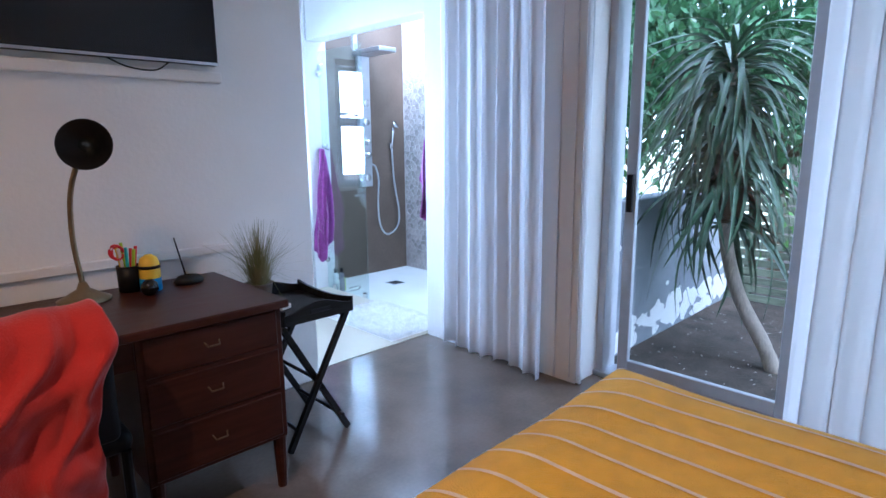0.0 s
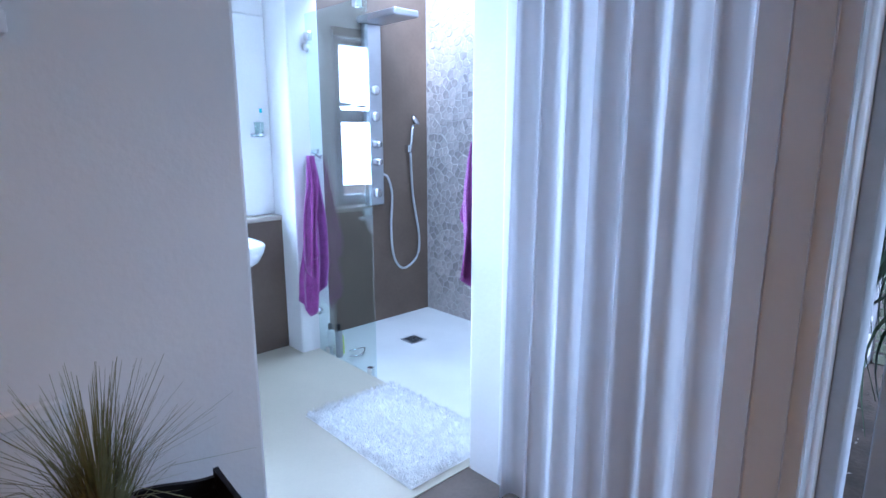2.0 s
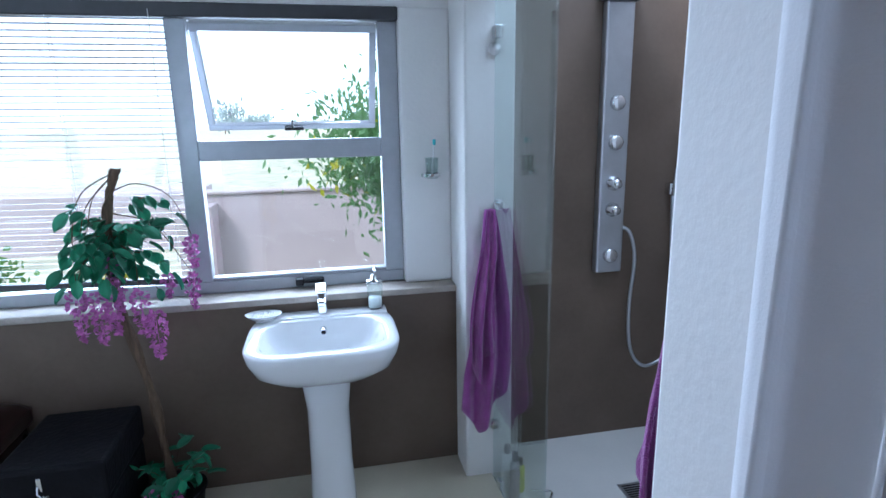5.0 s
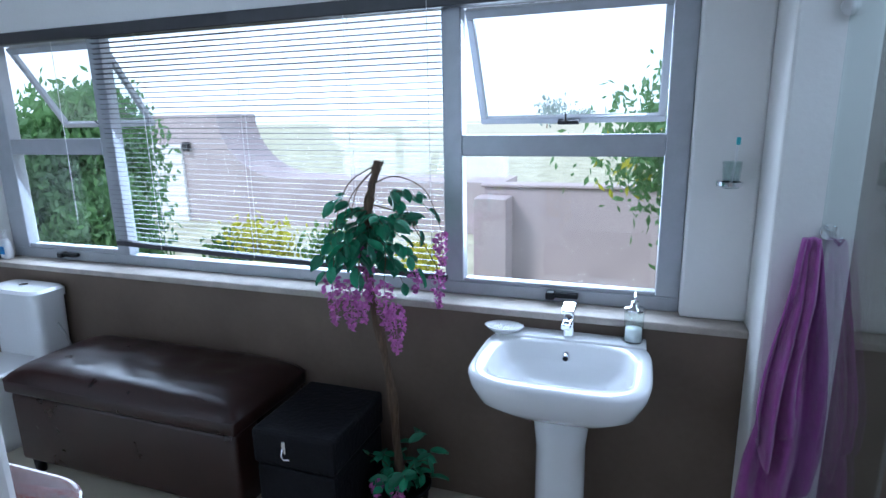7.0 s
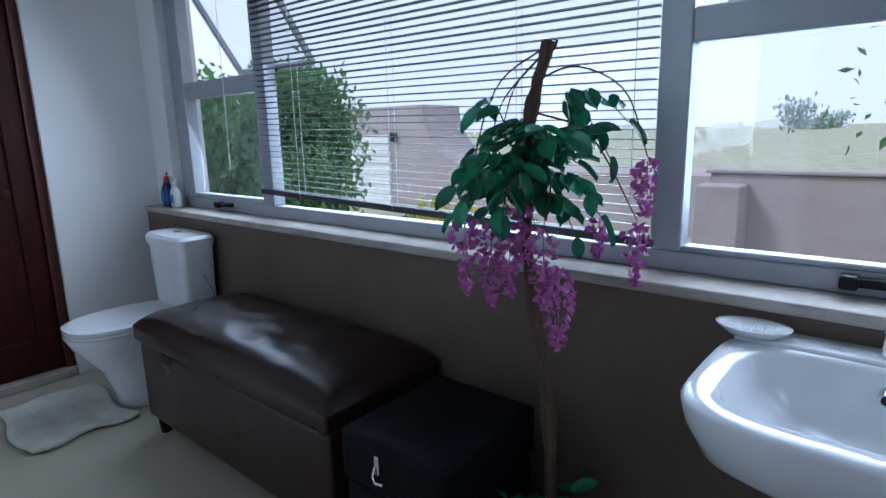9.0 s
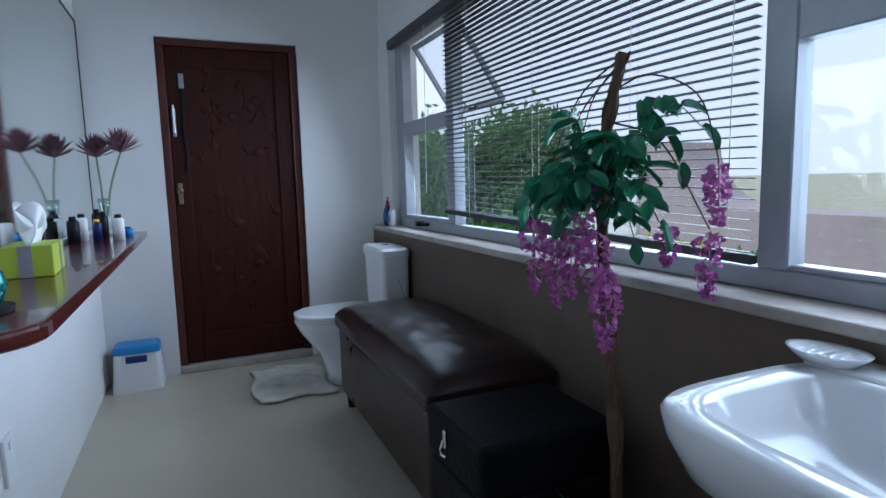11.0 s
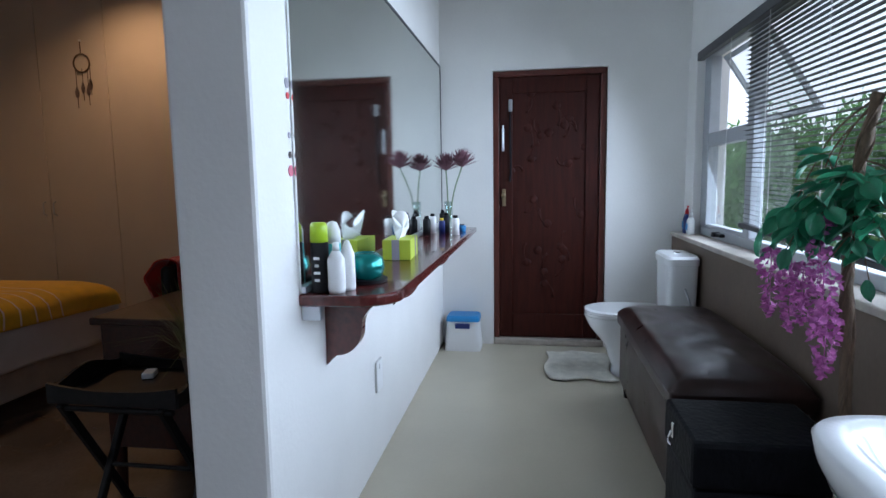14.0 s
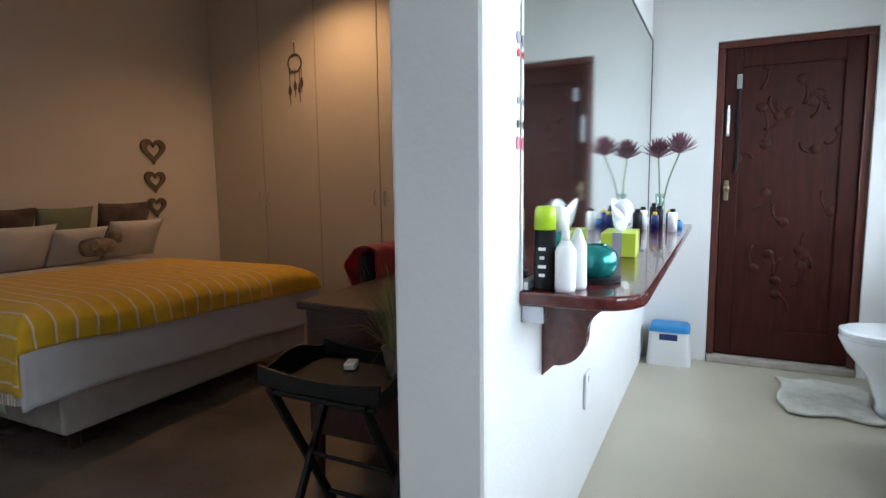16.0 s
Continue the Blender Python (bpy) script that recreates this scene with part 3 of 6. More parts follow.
for hx in (-0.28, 2.42):
    b = bmesh.new()
    box(b, hx - 0.05, hx + 0.06, WY - 0.06, WY - 0.03, 0.905, 0.925, 0.004, 1)
    box(b, hx - 0.065, hx - 0.03, WY - 0.075, WY - 0.03, 0.90, 0.93, 0.004, 1)
    part("window_handle", b, "black", window, "black window latch handle")

blind = thing("venetian_blind", pose(0, 0, 0), "dark slatted venetian blind lowered in front of the wide pane", "blind")
part("headrail", box(bmesh.new(), WX0, WX1, WY - 0.085, WY - 0.045, 2.025, 2.08, 0.004, 1), "darkblind", blind)
slat_bm = bmesh.new()
sheet(slat_bm, lambda u, v: Vector((0.125 + u * 1.805, (v - 0.5) * 0.024, 0.0018 * math.sin(math.pi * v) - (v - 0.5) * 0.004)), 1, 4)
slat_mesh = mesh_of("slat", slat_bm, "darkblind", True)
NS = 43
for k in range(NS):
    z = 1.03 + k * (2.02 - 1.03) / (NS - 1)
    s = new("slat", slat_mesh)
    s.parent = blind
    s.matrix_basis = pose(0, WY - 0.065, z, random.uniform(-2, 2), 1.6 * (1 - k / NS) ** 1.5 + random.uniform(-0.05, 0.05), 0)
part("bottom_rail", box(bmesh.new(), 0.115, 1.94, WY - 0.078, WY - 0.052, -0.012, 0.011, 0.003, 1), "darkblind", blind, at=pose(0, 0, 1.012, 0, 1.6, 0))
for cx in (0.42, 0.98, 1.52):
    for dy in (-0.080, -0.050):
        part("ladder_cord", cyl(bmesh.new(), (cx, WY + dy, 0.985), (cx, WY + dy, 2.03), 0.0011, n=5), "paper", blind)
part("tilt_cord", cyl(bmesh.new(), (1.885, WY - 0.095, 1.05), (1.885, WY - 0.095, 2.05), 0.0013, n=5), "paper", blind)
part("lift_cord", cyl(bmesh.new(), (-0.13, WY - 0.08, 1.1), (-0.13, WY - 0.07, 2.05), 0.0016, n=5), "paper", blind)

door = tagged(new("door_1"), "closed dark red carved wooden door with a small knob and bolt", "door", kind="structure")
door.matrix_basis = pose(XW - 0.07, 3.578, 0.05)
bars(door, "door_frame", [(-0.05, 0.045, 0.002, 0.045, 0, 1.97), (-0.05, 0.045, 0.78, 0.824, 0, 1.97), (-0.05, 0.045, 0.002, 0.824, 1.97, 2.011)], "framewood")
leaf = part("door_leaf", box(bmesh.new(), -0.02, 0.015, 0.047, 0.778, 0.006, 1.968, 0.004, 1), "doorwood", door)
b = bmesh.new()
for bx in ((0.047, 0.145, 0.006, 1.968), (0.68, 0.778, 0.006, 1.968), (0.145, 0.68, 1.85, 1.968), (0.145, 0.68, 0.006, 0.19)):
    box(b, 0.015, 0.027, bx[0], bx[1], bx[2], bx[3], 0.004, 1)
part("stiles", b, "doorwood", leaf)
b = bmesh.new()
random.seed(5)
for k in range(22):       # carved relief of stems and leaves
    cy, cz = random.uniform(0.22, 0.62), random.uniform(0.3, 1.75)
    a = random.uniform(0, 6.28)
    pts = [(0.011, cy + 0.09 * f * math.cos(a + f), cz + 0.15 * f * math.sin(a + f)) for f in (0, 0.2, 0.4, 0.6, 0.8, 1.0)]
    tube(b, pts, 0.011, 10, 0.006)
    lathe(b, [(0.0, -0.035), (0.02, -0.02), (0.03, 0.0), (0.02, 0.022), (0.0, 0.035)], 12, (0.014, pts[-1][1], pts[-1][2]), 0.28, 1.2)
part("carving", b, "doorwood", leaf, "carved relief of stems and leaves", True)
b = bmesh.new()
box(b, 0.027, 0.034, 0.066, 0.094, 1.02, 1.15, 0.003, 1)
cyl(b, (0.03, 0.08, 1.10), (0.06, 0.08, 1.10), 0.008)
lathe(b, [(0, -0.02), (0.016, -0.014), (0.02, 0), (0.016, 0.014), (0, 0.02)], 14, (0.068, 0.08, 1.10))
part("door_handle", b, "brass", leaf, "small dull brass knob and plate")
b = bmesh.new()
box(b, 0.027, 0.036, 0.065, 0.085, 1.43, 1.60, 0.002, 1)
cyl(b, (0.04, 0.075, 1.45), (0.04, 0.075, 1.62), 0.006)
box(b, 0.027, 0.034, 0.115, 0.145, 1.72, 1.81, 0.003, 1)
part("bolt", b, "steel", leaf, "steel sliding bolt")
part("strap", tube(bmesh.new(), curve_points([(0.036, 0.13, 1.72), (0.034, 0.128, 1.5), (0.034, 0.133, 1.3), (0.036, 0.125, 1.2)], 12), 0.008, 6), "black", leaf, "dark strap hanging from a hook")


# ---- bathroom: sanitary ware ----
def superellipse(a, w, d, p=3.2):
    c, s = math.cos(a), math.sin(a)
    return w * math.copysign(abs(c) ** (2 / p), c), d * math.copysign(abs(s) ** (2 / p), s)


def loft(bm, rings, n=40, p=3.2, cap=True):
    """Rings of (centre x, centre y, z, half width, half depth)."""
    made = []
    for cx, cy, z, w, d in rings:
        made.append([bm.verts.new((cx + superellipse(2 * math.pi * k / n, w, d, p)[0], cy + superellipse(2 * math.pi * k / n, w, d, p)[1], z)) for k in range(n)])
    for a, b in zip(made, made[1:]):
        for k in range(n):
            bm.faces.new((a[k], a[(k + 1) % n], b[(k + 1) % n], b[k]))
    if cap:
        bm.faces.new(made[0][::-1]), bm.faces.new(made[-1])
    return bm


basin = thing("wash_basin", pose(2.467, 4.612, 0.004), "white ceramic pedestal wash basin against the brown wall", "basin")
b = bmesh.new()
loft(b, [(0, 0.06, 0.60, 0.11, 0.12), (0, 0.03, 0.64, 0.19, 0.18), (0, 0.005, 0.70, 0.262, 0.232), (0, 0, 0.755, 0.288, 0.25), (0, 0, 0.792, 0.295, 0.256), (0, 0, 0.80, 0.288, 0.25),
         (0, -0.02, 0.80, 0.245, 0.178), (0, -0.02, 0.79, 0.235, 0.168), (0, -0.015, 0.74, 0.215, 0.15), (0, -0.005, 0.685, 0.15, 0.10), (0, 0, 0.668, 0.03, 0.03)], 56, 4.0)
part("bowl", b, "ceramic", basin, smooth=True)
part("back_ledge", box(bmesh.new(), -0.275, 0.275, 0.165, 0.256, 0.78, 0.809, 0.008, 3), "ceramic", basin, smooth=True)
b = bmesh.new()
loft(b, [(0, 0.07, 0.0, 0.098, 0.105), (0, 0.07, 0.02, 0.096, 0.102), (0, 0.07, 0.2, 0.089, 0.095), (0, 0.07, 0.45, 0.088, 0.095), (0, 0.07, 0.62, 0.105, 0.11)], 36, 2.6)
part("pedestal", b, "ceramic", basin, smooth=True)
b = bmesh.new()
cyl(b, (0, 0.124, 0.750), (0, 0.146, 0.757), 0.014, n=20)
part("overflow", b, "chrome", basin, "chrome overflow ring")
part("overflow_hole", cyl(bmesh.new(), (0, 0.1215, 0.7492), (0, 0.1255, 0.7505), 0.0095, n=16), "black", basin)
part("drain", cyl(bmesh.new(), (0, 0, 0.667), (0, 0, 0.675), 0.028, n=20), "chrome", basin)
tap = part("tap", box(bmesh.new(), -0.019, 0.019, 0.185, 0.225, 0.808, 0.91, 0.006, 2), "chrome", basin, "square chrome mixer tap")
part("spout", box(bmesh.new(), -0.016, 0.016, 0.09, 0.19, 0.872, 0.892, 0.004, 2), "chrome", tap)
part("lever", box(bmesh.new(), -0.022, 0.022, 0.135, 0.225, 0, 0.014, 0.004, 2), "chrome", tap, at=pose(0, 0, 0.90, 6, 0, 0))

dish = thing("soap_dish", pose(2.225, 4.80, 0.8135), "white oval ceramic soap dish with ribs, on the basin", "soap dish")
part("saucer", lathe(bmesh.new(), [(0.0, 0), (0.045, 0), (0.062, 0.016), (0.066, 0.022), (0.058, 0.02), (0.0, 0.012)], 32, (0, 0, 0), 1.15, 0.8), "ceramic", dish, smooth=True)
for k in range(-2, 3):
    part("rib", box(bmesh.new(), k * 0.02 - 0.003, k * 0.02 + 0.003, -0.03, 0.03, 0.012, 0.019, 0.002, 1), "ceramic", dish)
disp = thing("soap_dispenser", pose(2.695, 4.825, 0.8135), "clear glass soap dispenser with a chrome pump", "soap dispenser")
part("bottle", lathe(bmesh.new(), [(0.0, 0), (0.032, 0), (0.034, 0.004), (0.034, 0.11), (0.030, 0.118), (0, 0.118)], 28), "showerglass", disp, "clear glass body", True)
part("liquid", lathe(bmesh.new(), [(0.0, 0.006), (0.029, 0.006), (0.029, 0.05), (0, 0.05)], 24), "paper", disp, "pale liquid soap", True)
part("collar", lathe(bmesh.new(), [(0, 0.118), (0.035, 0.118), (0.035, 0.128), (0.014, 0.132), (0.012, 0.15), (0, 0.15)], 28), "chrome", disp, smooth=True)
b = cyl(bmesh.new(), (0, 0, 0.15), (0, 0, 0.185), 0.005)
tube(b, [(0, 0, 0.185), (0, -0.02, 0.188), (0, -0.045, 0.18)], 0.005)
part("pump", b, "chrome", disp)

toilet = thing("toilet", pose(-0.36, 4.862, 0.004), "white close-coupled toilet with closed lid", "toilet")
part("cistern", loft(bmesh.new(), [(0, -0.095, 0.37, 0.165, 0.08), (0, -0.095, 0.42, 0.175, 0.088), (0, -0.095, 0.735, 0.188, 0.093)], 40, 6), "ceramic", toilet, smooth=False)
part("cistern_lid", loft(bmesh.new(), [(0, -0.098, 0.737, 0.198, 0.10), (0, -0.098, 0.775, 0.20, 0.10), (0, -0.098, 0.79, 0.185, 0.088)], 40, 6), "ceramic", toilet)
part("flush_button", cyl(bmesh.new(), (0, -0.098, 0.79), (0, -0.098, 0.797), 0.022, n=24), "chrome", toilet, "round chrome flush button")
part("bowl", loft(bmesh.new(), [(0, -0.30, 0.0, 0.105, 0.19), (0, -0.30, 0.06, 0.10, 0.18), (0, -0.33, 0.2, 0.115, 0.2), (0, -0.37, 0.32, 0.165, 0.255), (0, -0.38, 0.385, 0.182, 0.275), (0, -0.38, 0.395, 0.178, 0.27)], 44, 2.5), "ceramic", toilet, smooth=True)
part("seat", loft(bmesh.new(), [(0, -0.39, 0.397, 0.186, 0.262), (0, -0.39, 0.412, 0.188, 0.264)], 44, 2.5), "ceramic", toilet)
part("lid", loft(bmesh.new(), [(0, -0.39, 0.414, 0.188, 0.264), (0, -0.39, 0.43, 0.188, 0.264), (0, -0.385, 0.438, 0.17, 0.245)], 44, 2.5), "ceramic", toilet)
part("hose", tube(bmesh.new(), curve_points([(0.19, -0.09, 0.6), (0.21, -0.06, 0.5), (0.2, -0.03, 0.35), (0.19, -0.02, 0.25)], 12), 0.006), "steel", toilet)
pm = solo("pedestal_mat", sheet(bmesh.new(), lambda u, v: Vector((-0.74 + 0.56 * u + 0.02 * math.sin(9 * v), 3.97 + 0.42 * v + 0.02 * math.sin(7 * u), 0.02 + 0.008 * noise.noise((u * 6, v * 6, 1)))), 24, 20), "mat", "beige toilet mat with a frayed fringe on the floor", "bath mat", True, 0.014)

# ottoman
otto = thing("storage_ottoman", pose(0.635, 4.61, 0.004) @ Matrix.Diagonal((0.935, 1.0, 1.06, 1.0)), "dark brown leather storage ottoman against the wall", "ottoman")
part("body", box(bmesh.new(), -0.67, 0.67, -0.235, 0.235, 0.075, 0.40, 0.02, 3), "leather", otto, smooth=True)
b = bmesh.new()


def cushion(u, v):
    x, y = (u - 0.5) * 1.37, (v - 0.5) * 0.50
    e = (1 - abs(2 * u - 1) ** 8) * (1 - abs(2 * v - 1) ** 6)
    return Vector((x, y, 0.46 + 0.072 * e ** 0.5 + 0.006 * noise.noise((x * 7, y * 16, 0.3)) * e))


sheet(b, cushion, 60, 26)
box(b, -0.685, 0.685, -0.25, 0.25, 0.402, 0.465, 0.012, 2)
part("lid", b, "leather", otto, "padded creased leather lid", True)
for sx in (-0.62, 0.62):
    for sy in (-0.19, 0.19):
        part("foot", cyl(bmesh.new(), (sx, sy, 0), (sx, sy, 0.078), 0.022, 0.028, 14), "blackwood", otto, smooth=True)
part("stud", cyl(bmesh.new(), (0.62, -0.242, 0.44), (0.62, -0.237, 0.44), 0.006, n=10), "brass", otto)
# black box
kist = thing("storage_box", pose(1.56, 4.50, 0.004) @ Matrix.Diagonal((1.06, 1.0, 1.14, 1.0)), "black textured storage box with a metal latch", "box")
part("body", box(bmesh.new(), -0.155, 0.155, -0.175, 0.22, 0, 0.325, 0.012, 2), "boxblack", kist)
part("lid", box(bmesh.new(), -0.162, 0.162, -0.182, 0.227, 0.329, 0.455, 0.014, 2), "boxblack", kist)
b = bmesh.new()
box(b, -0.035, -0.02, -0.192, -0.180, 0.385, 0.43, 0.003, 1)
tube(b, [(-0.03, -0.192, 0.405), (-0.03, -0.20, 0.385), (-0.02, -0.202, 0.375), (0.0, -0.198, 0.375)], 0.0035)
part("latch", b, "chrome", kist, "chrome hasp latch")

# artificial wisteria
random.seed(11)
PX, PY = 1.84, 4.64
plant = thing("artificial_wisteria", pose(PX, PY, 0.004), "artificial wisteria with purple racemes on a twisted stem", "plant")
part("pot", lathe(bmesh.new(), [(0, 0), (0.09, 0), (0.115, 0.16), (0.125, 0.17), (0.118, 0.18), (0.105, 0.165), (0, 0.16)], 28), "black", plant, "small dark pot", True)
STEM = curve_points([(0.0, 0.0, 0.14), (-0.025, 0.02, 0.37), (-0.04, 0.025, 0.555), (-0.075, 0.04, 0.73), (-0.118, 0.05, 0.94), (-0.128, 0.055, 1.10), (-0.122, 0.06, 1.27), (-0.105, 0.065, 1.36), (-0.072, 0.068, 1.46)], 48)
part("stem", tube(bmesh.new(), [p + Vector((0.004 * noise.noise((k * 0.5, 0, 1)), 0.004 * noise.noise((0, k * 0.5, 2)), 0)) for k, p in enumerate(STEM)], 0.016, 10, 0.014), "bark", plant, smooth=True)
for turn in (0.0, 3.1):
    part("vine", tube(bmesh.new(), [p + Vector((0.016 * math.cos(k * 0.34 + turn), 0.016 * math.sin(k * 0.34 + turn), 0)) for k, p in enumerate(STEM)], 0.006, 6, 0.004), "bark", plant, smooth=True)
leaf_bm = bmesh.new()
sheet(leaf_bm, lambda u, v: Vector(((v - 0.5) * 0.044 * math.sin(math.pi * min(1, 0.05 + u * 0.95)) ** 0.75, u * 0.072, 0.012 * abs(v - 0.5) * 2 - 0.016 * u * u)), 7, 4)
leaf_mesh = mesh_of("leaf", leaf_bm, "leaf", True)


def spray(base, tip, pairs, sag=0.03):
    """A thin twig with pairs of drooping leaves and one at its end."""
    base, tip = Vector(base), Vector(tip)
    way = (tip - base).normalized()
    pts = [base.lerp(tip, f) + Vector((0, 0, sag * math.sin(math.pi * f))) for f in (0, 0.25, 0.5, 0.75, 1)]
    part("twig", tube(bmesh.new(), pts, 0.0022, 5, 0.0014), "bark", plant)
    line = curve_points(pts, pairs)
    side = way.cross(Vector((0, 0, 1)))
    side = side.normalized() if side.length > 0.05 else Vector((1, 0, 0))
    for k in range(pairs + 1):
        for turn in ((-1, 1) if k < pairs else (0,)):
            o = new("leaf", leaf_mesh)
            o.parent = plant
            d = (way * 0.55 + side * turn * 0.9 + Vector((random.uniform(-0.25, 0.25), random.uniform(-0.25, 0.25), random.uniform(-0.75, 0.15)))).normalized()
            o.matrix_basis = Matrix.Translation(line[k] if k < pairs else line[-1]) @ d.to_track_quat("Y", "Z").to_matrix().to_4x4() @ pose(0, 0, 0, 0, random.uniform(-45, 45), 0) @ Matrix.Scale(random.uniform(0.7, 1.1), 4)


def at_plant(x, y, z):
    return (x - PX, y - PY, z)


# dense heart of the crown round the stem
for k in range(15):
    a, z = k * 2.4, random.uniform(1.10, 1.30)
    ln = random.uniform(0.09, 0.15)
    root = at_plant(1.72, 4.69, z)
    spray(root, (root[0] + ln * math.cos(a), root[1] - 0.03 + ln * 0.8 * math.sin(a), z + random.uniform(-0.07, 0.06)), 3, 0.02)
# looser sprays that reach out of it
for root, tip, pairs in (
        ((1.80, 4.74, 1.34), (1.93, 4.79, 1.27), 3), ((1.80, 4.73, 1.32), (1.90, 4.76, 1.19), 3), ((1.78, 4.70, 1.22), (1.87, 4.70, 1.24), 3),
        ((1.80, 4.68, 1.15), (1.92, 4.68, 1.06), 4), ((1.79, 4.66, 1.10), (1.87, 4.66, 1.01), 3), ((1.68, 4.66, 1.26), (1.62, 4.64, 1.31), 3),
        ((1.68, 4.62, 1.20), (1.60, 4.56, 1.12), 4), ((1.69, 4.62, 1.12), (1.61, 4.55, 1.06), 3), ((1.70, 4.58, 1.16), (1.67, 4.50, 1.10), 3),
        ((1.74, 4.60, 1.14), (1.76, 4.52, 1.07), 3)):
    spray(at_plant(*root), at_plant(*tip), pairs)
for k in range(9):
    a = k * 0.75
    spray((0.0, 0.0, 0.17), (0.13 * math.cos(a), 0.13 * math.sin(a), 0.22 + 0.05 * (k % 3)), 3)


def raceme(base, length, width):
    """A hanging cluster: small cupped petals round a thin stalk, wide above and narrow at the tip."""
    b = bmesh.new()
    tube(b, [base, Vector(base) + Vector((0.004, 0, -length))], 0.0016, 5, 0.001)
    for k in range(int(length * 620)):
        f = random.random()
        r = width * (1 - 0.72 * f ** 1.4) * (0.45 + 0.55 * min(1, f * 7)) * random.uniform(0.55, 1.1)
        a = random.uniform(0, 6.28)
        m = Matrix.Translation(Vector(base) + Vector((r * math.cos(a), r * math.sin(a), -f * length))) @ Euler((random.uniform(-1.1, 1.1), random.uniform(-1.1, 1.1), a)).to_matrix().to_4x4()
        t = random.uniform(0.008, 0.014)
        q = [b.verts.new(m @ Vector(c)) for c in ((0, 0, -t * 0.3), (-t, 0, t * 0.25), (-t * 0.4, t * 0.9, t * 0.5), (t * 0.4, t * 0.9, t * 0.5), (t, 0, t * 0.25))]
        b.faces.new((q[0], q[1], q[2]))
        b.faces.new((q[0], q[2], q[3]))
        b.faces.new((q[0], q[3], q[4]))
    part("raceme", b, "flower", plant, "hanging purple flower cluster")


for base, ln, w in (((1.645, 4.53, 1.06), 0.19, 0.034), ((1.70, 4.56, 1.04), 0.20, 0.034), ((1.755, 4.60, 1.15), 0.20, 0.038), ((1.745, 4.57, 1.02), 0.15, 0.03),
                    ((1.83, 4.58, 1.03), 0.17, 0.040), ((1.875, 4.57, 0.95), 0.18, 0.040), ((1.98, 4.79, 1.18), 0.13, 0.034), ((1.965, 4.785, 1.03), 0.15, 0.034),
                    ((1.89, 4.74, 1.04), 0.09, 0.024), ((1.78, 4.53, 0.24), 0.07, 0.03), ((1.87, 4.54, 0.22), 0.06, 0.03)):
    raceme(at_plant(*base), ln, w)
for path in (((1.765, 4.705, 1.45), (1.66, 4.67, 1.38), (1.63, 4.62, 1.26), (1.645, 4.54, 1.07)), ((1.76, 4.705, 1.44), (1.69, 4.68, 1.36), (1.66, 4.66, 1.24)), ((1.74, 4.70, 1.42), (1.67, 4.66, 1.33), (1.64, 4.64, 1.22)),
             ((1.73, 4.70, 1.37), (1.82, 4.74, 1.40), (1.92, 4.79, 1.34), (1.98, 4.79, 1.19)), ((1.73, 4.70, 1.30), (1.86, 4.74, 1.24), (1.965, 4.785, 1.04)), ((1.73, 4.69, 1.20), (1.80, 4.66, 1.14), (1.83, 4.58, 1.04))):
    part("tendril", tube(bmesh.new(), curve_points([at_plant(*p) for p in path], 14), 0.003, 5, 0.0016), "bark", plant)

# ---- shelf, mirror and what stands on it ----
shelf = thing("wall_shelf", pose(0, YN, 0.90), "polished mahogany wall shelf with scrolled brackets", "shelf")
b = bmesh.new()
xs0, xs1, dp = -0.68, 1.775, 0.29
outline = [(xs0, 0.0), (xs0, dp)] + [(xs1 - 0.13 + 0.13 * math.sin(a), dp - 0.13 + 0.13 * math.cos(a)) for a in (math.pi / 2 * k / 8 for k in range(9))] + [(xs1, 0.0)]
vs = [b.verts.new((x, y + 0.002, 0)) for x, y in outline]
f = b.faces.new(vs)
top = bmesh.ops.extrude_face_region(b, geom=[f])
bmesh.ops.translate(b, verts=[v for v in top["geom"] if isinstance(v, bmesh.types.BMVert)], vec=(0, 0, 0.036))
rim = [e for e in b.edges if abs(e.verts[0].co.z - e.verts[1].co.z) < 1e-6 and not (e.verts[0].co.y < 0.01 and e.verts[1].co.y < 0.01)]
bmesh.ops.bevel(b, geom=rim, offset=0.01, segments=3, affect="EDGES", profile=0.6)
part("board", b, "mahogany", shelf, "moulded-edge mahogany board")


def bracket(x, depth, height):
    b = bmesh.new()
    hollow = [(depth - 0.015 - 0.115 * math.sin(math.pi / 2 * k / 8), -0.018 - 0.095 * (1 - math.cos(math.pi / 2 * k / 8))) for k in range(9)]
    swell = [(depth - 0.13 - 0.09 * (1 - math.cos(math.pi / 2 * k / 8)), -0.12 - (height - 0.155) * math.sin(math.pi / 2 * k / 8)) for k in range(9)]
    prof = [(0, 0), (depth, 0)] + hollow + swell + [(0.025, -height + 0.025), (0.0, -height)]
    vs = [b.verts.new((x - 0.022, y + 0.002, z - 0.001)) for y, z in prof]
    f = b.faces.new(vs)
    got = bmesh.ops.extrude_face_region(b, geom=[f])
    bmesh.ops.translate(b, verts=[v for v in got["geom"] if isinstance(v, bmesh.types.BMVert)], vec=(0.044, 0, 0))
    part("bracket", b, "mahogany", shelf, "scrolled mahogany bracket")


for x in (1.55, 0.62, -0.45):
    bracket(x, 0.255, 0.245)
part("metal_angle", box(bmesh.new(), 1.735, 1.76, 0.002, 0.06, -0.045, -0.002, 0.002, 1), "steel", shelf, "small steel angle bracket")

mirror = thing("wall_mirror", pose(0, YN, 0.94), "large frameless wall mirror above the shelf", "mirror")
part("mirror_glass", box(bmesh.new(), -0.91, 1.77, 0.003, 0.009, 0.0, 1.155), "mirror", mirror)
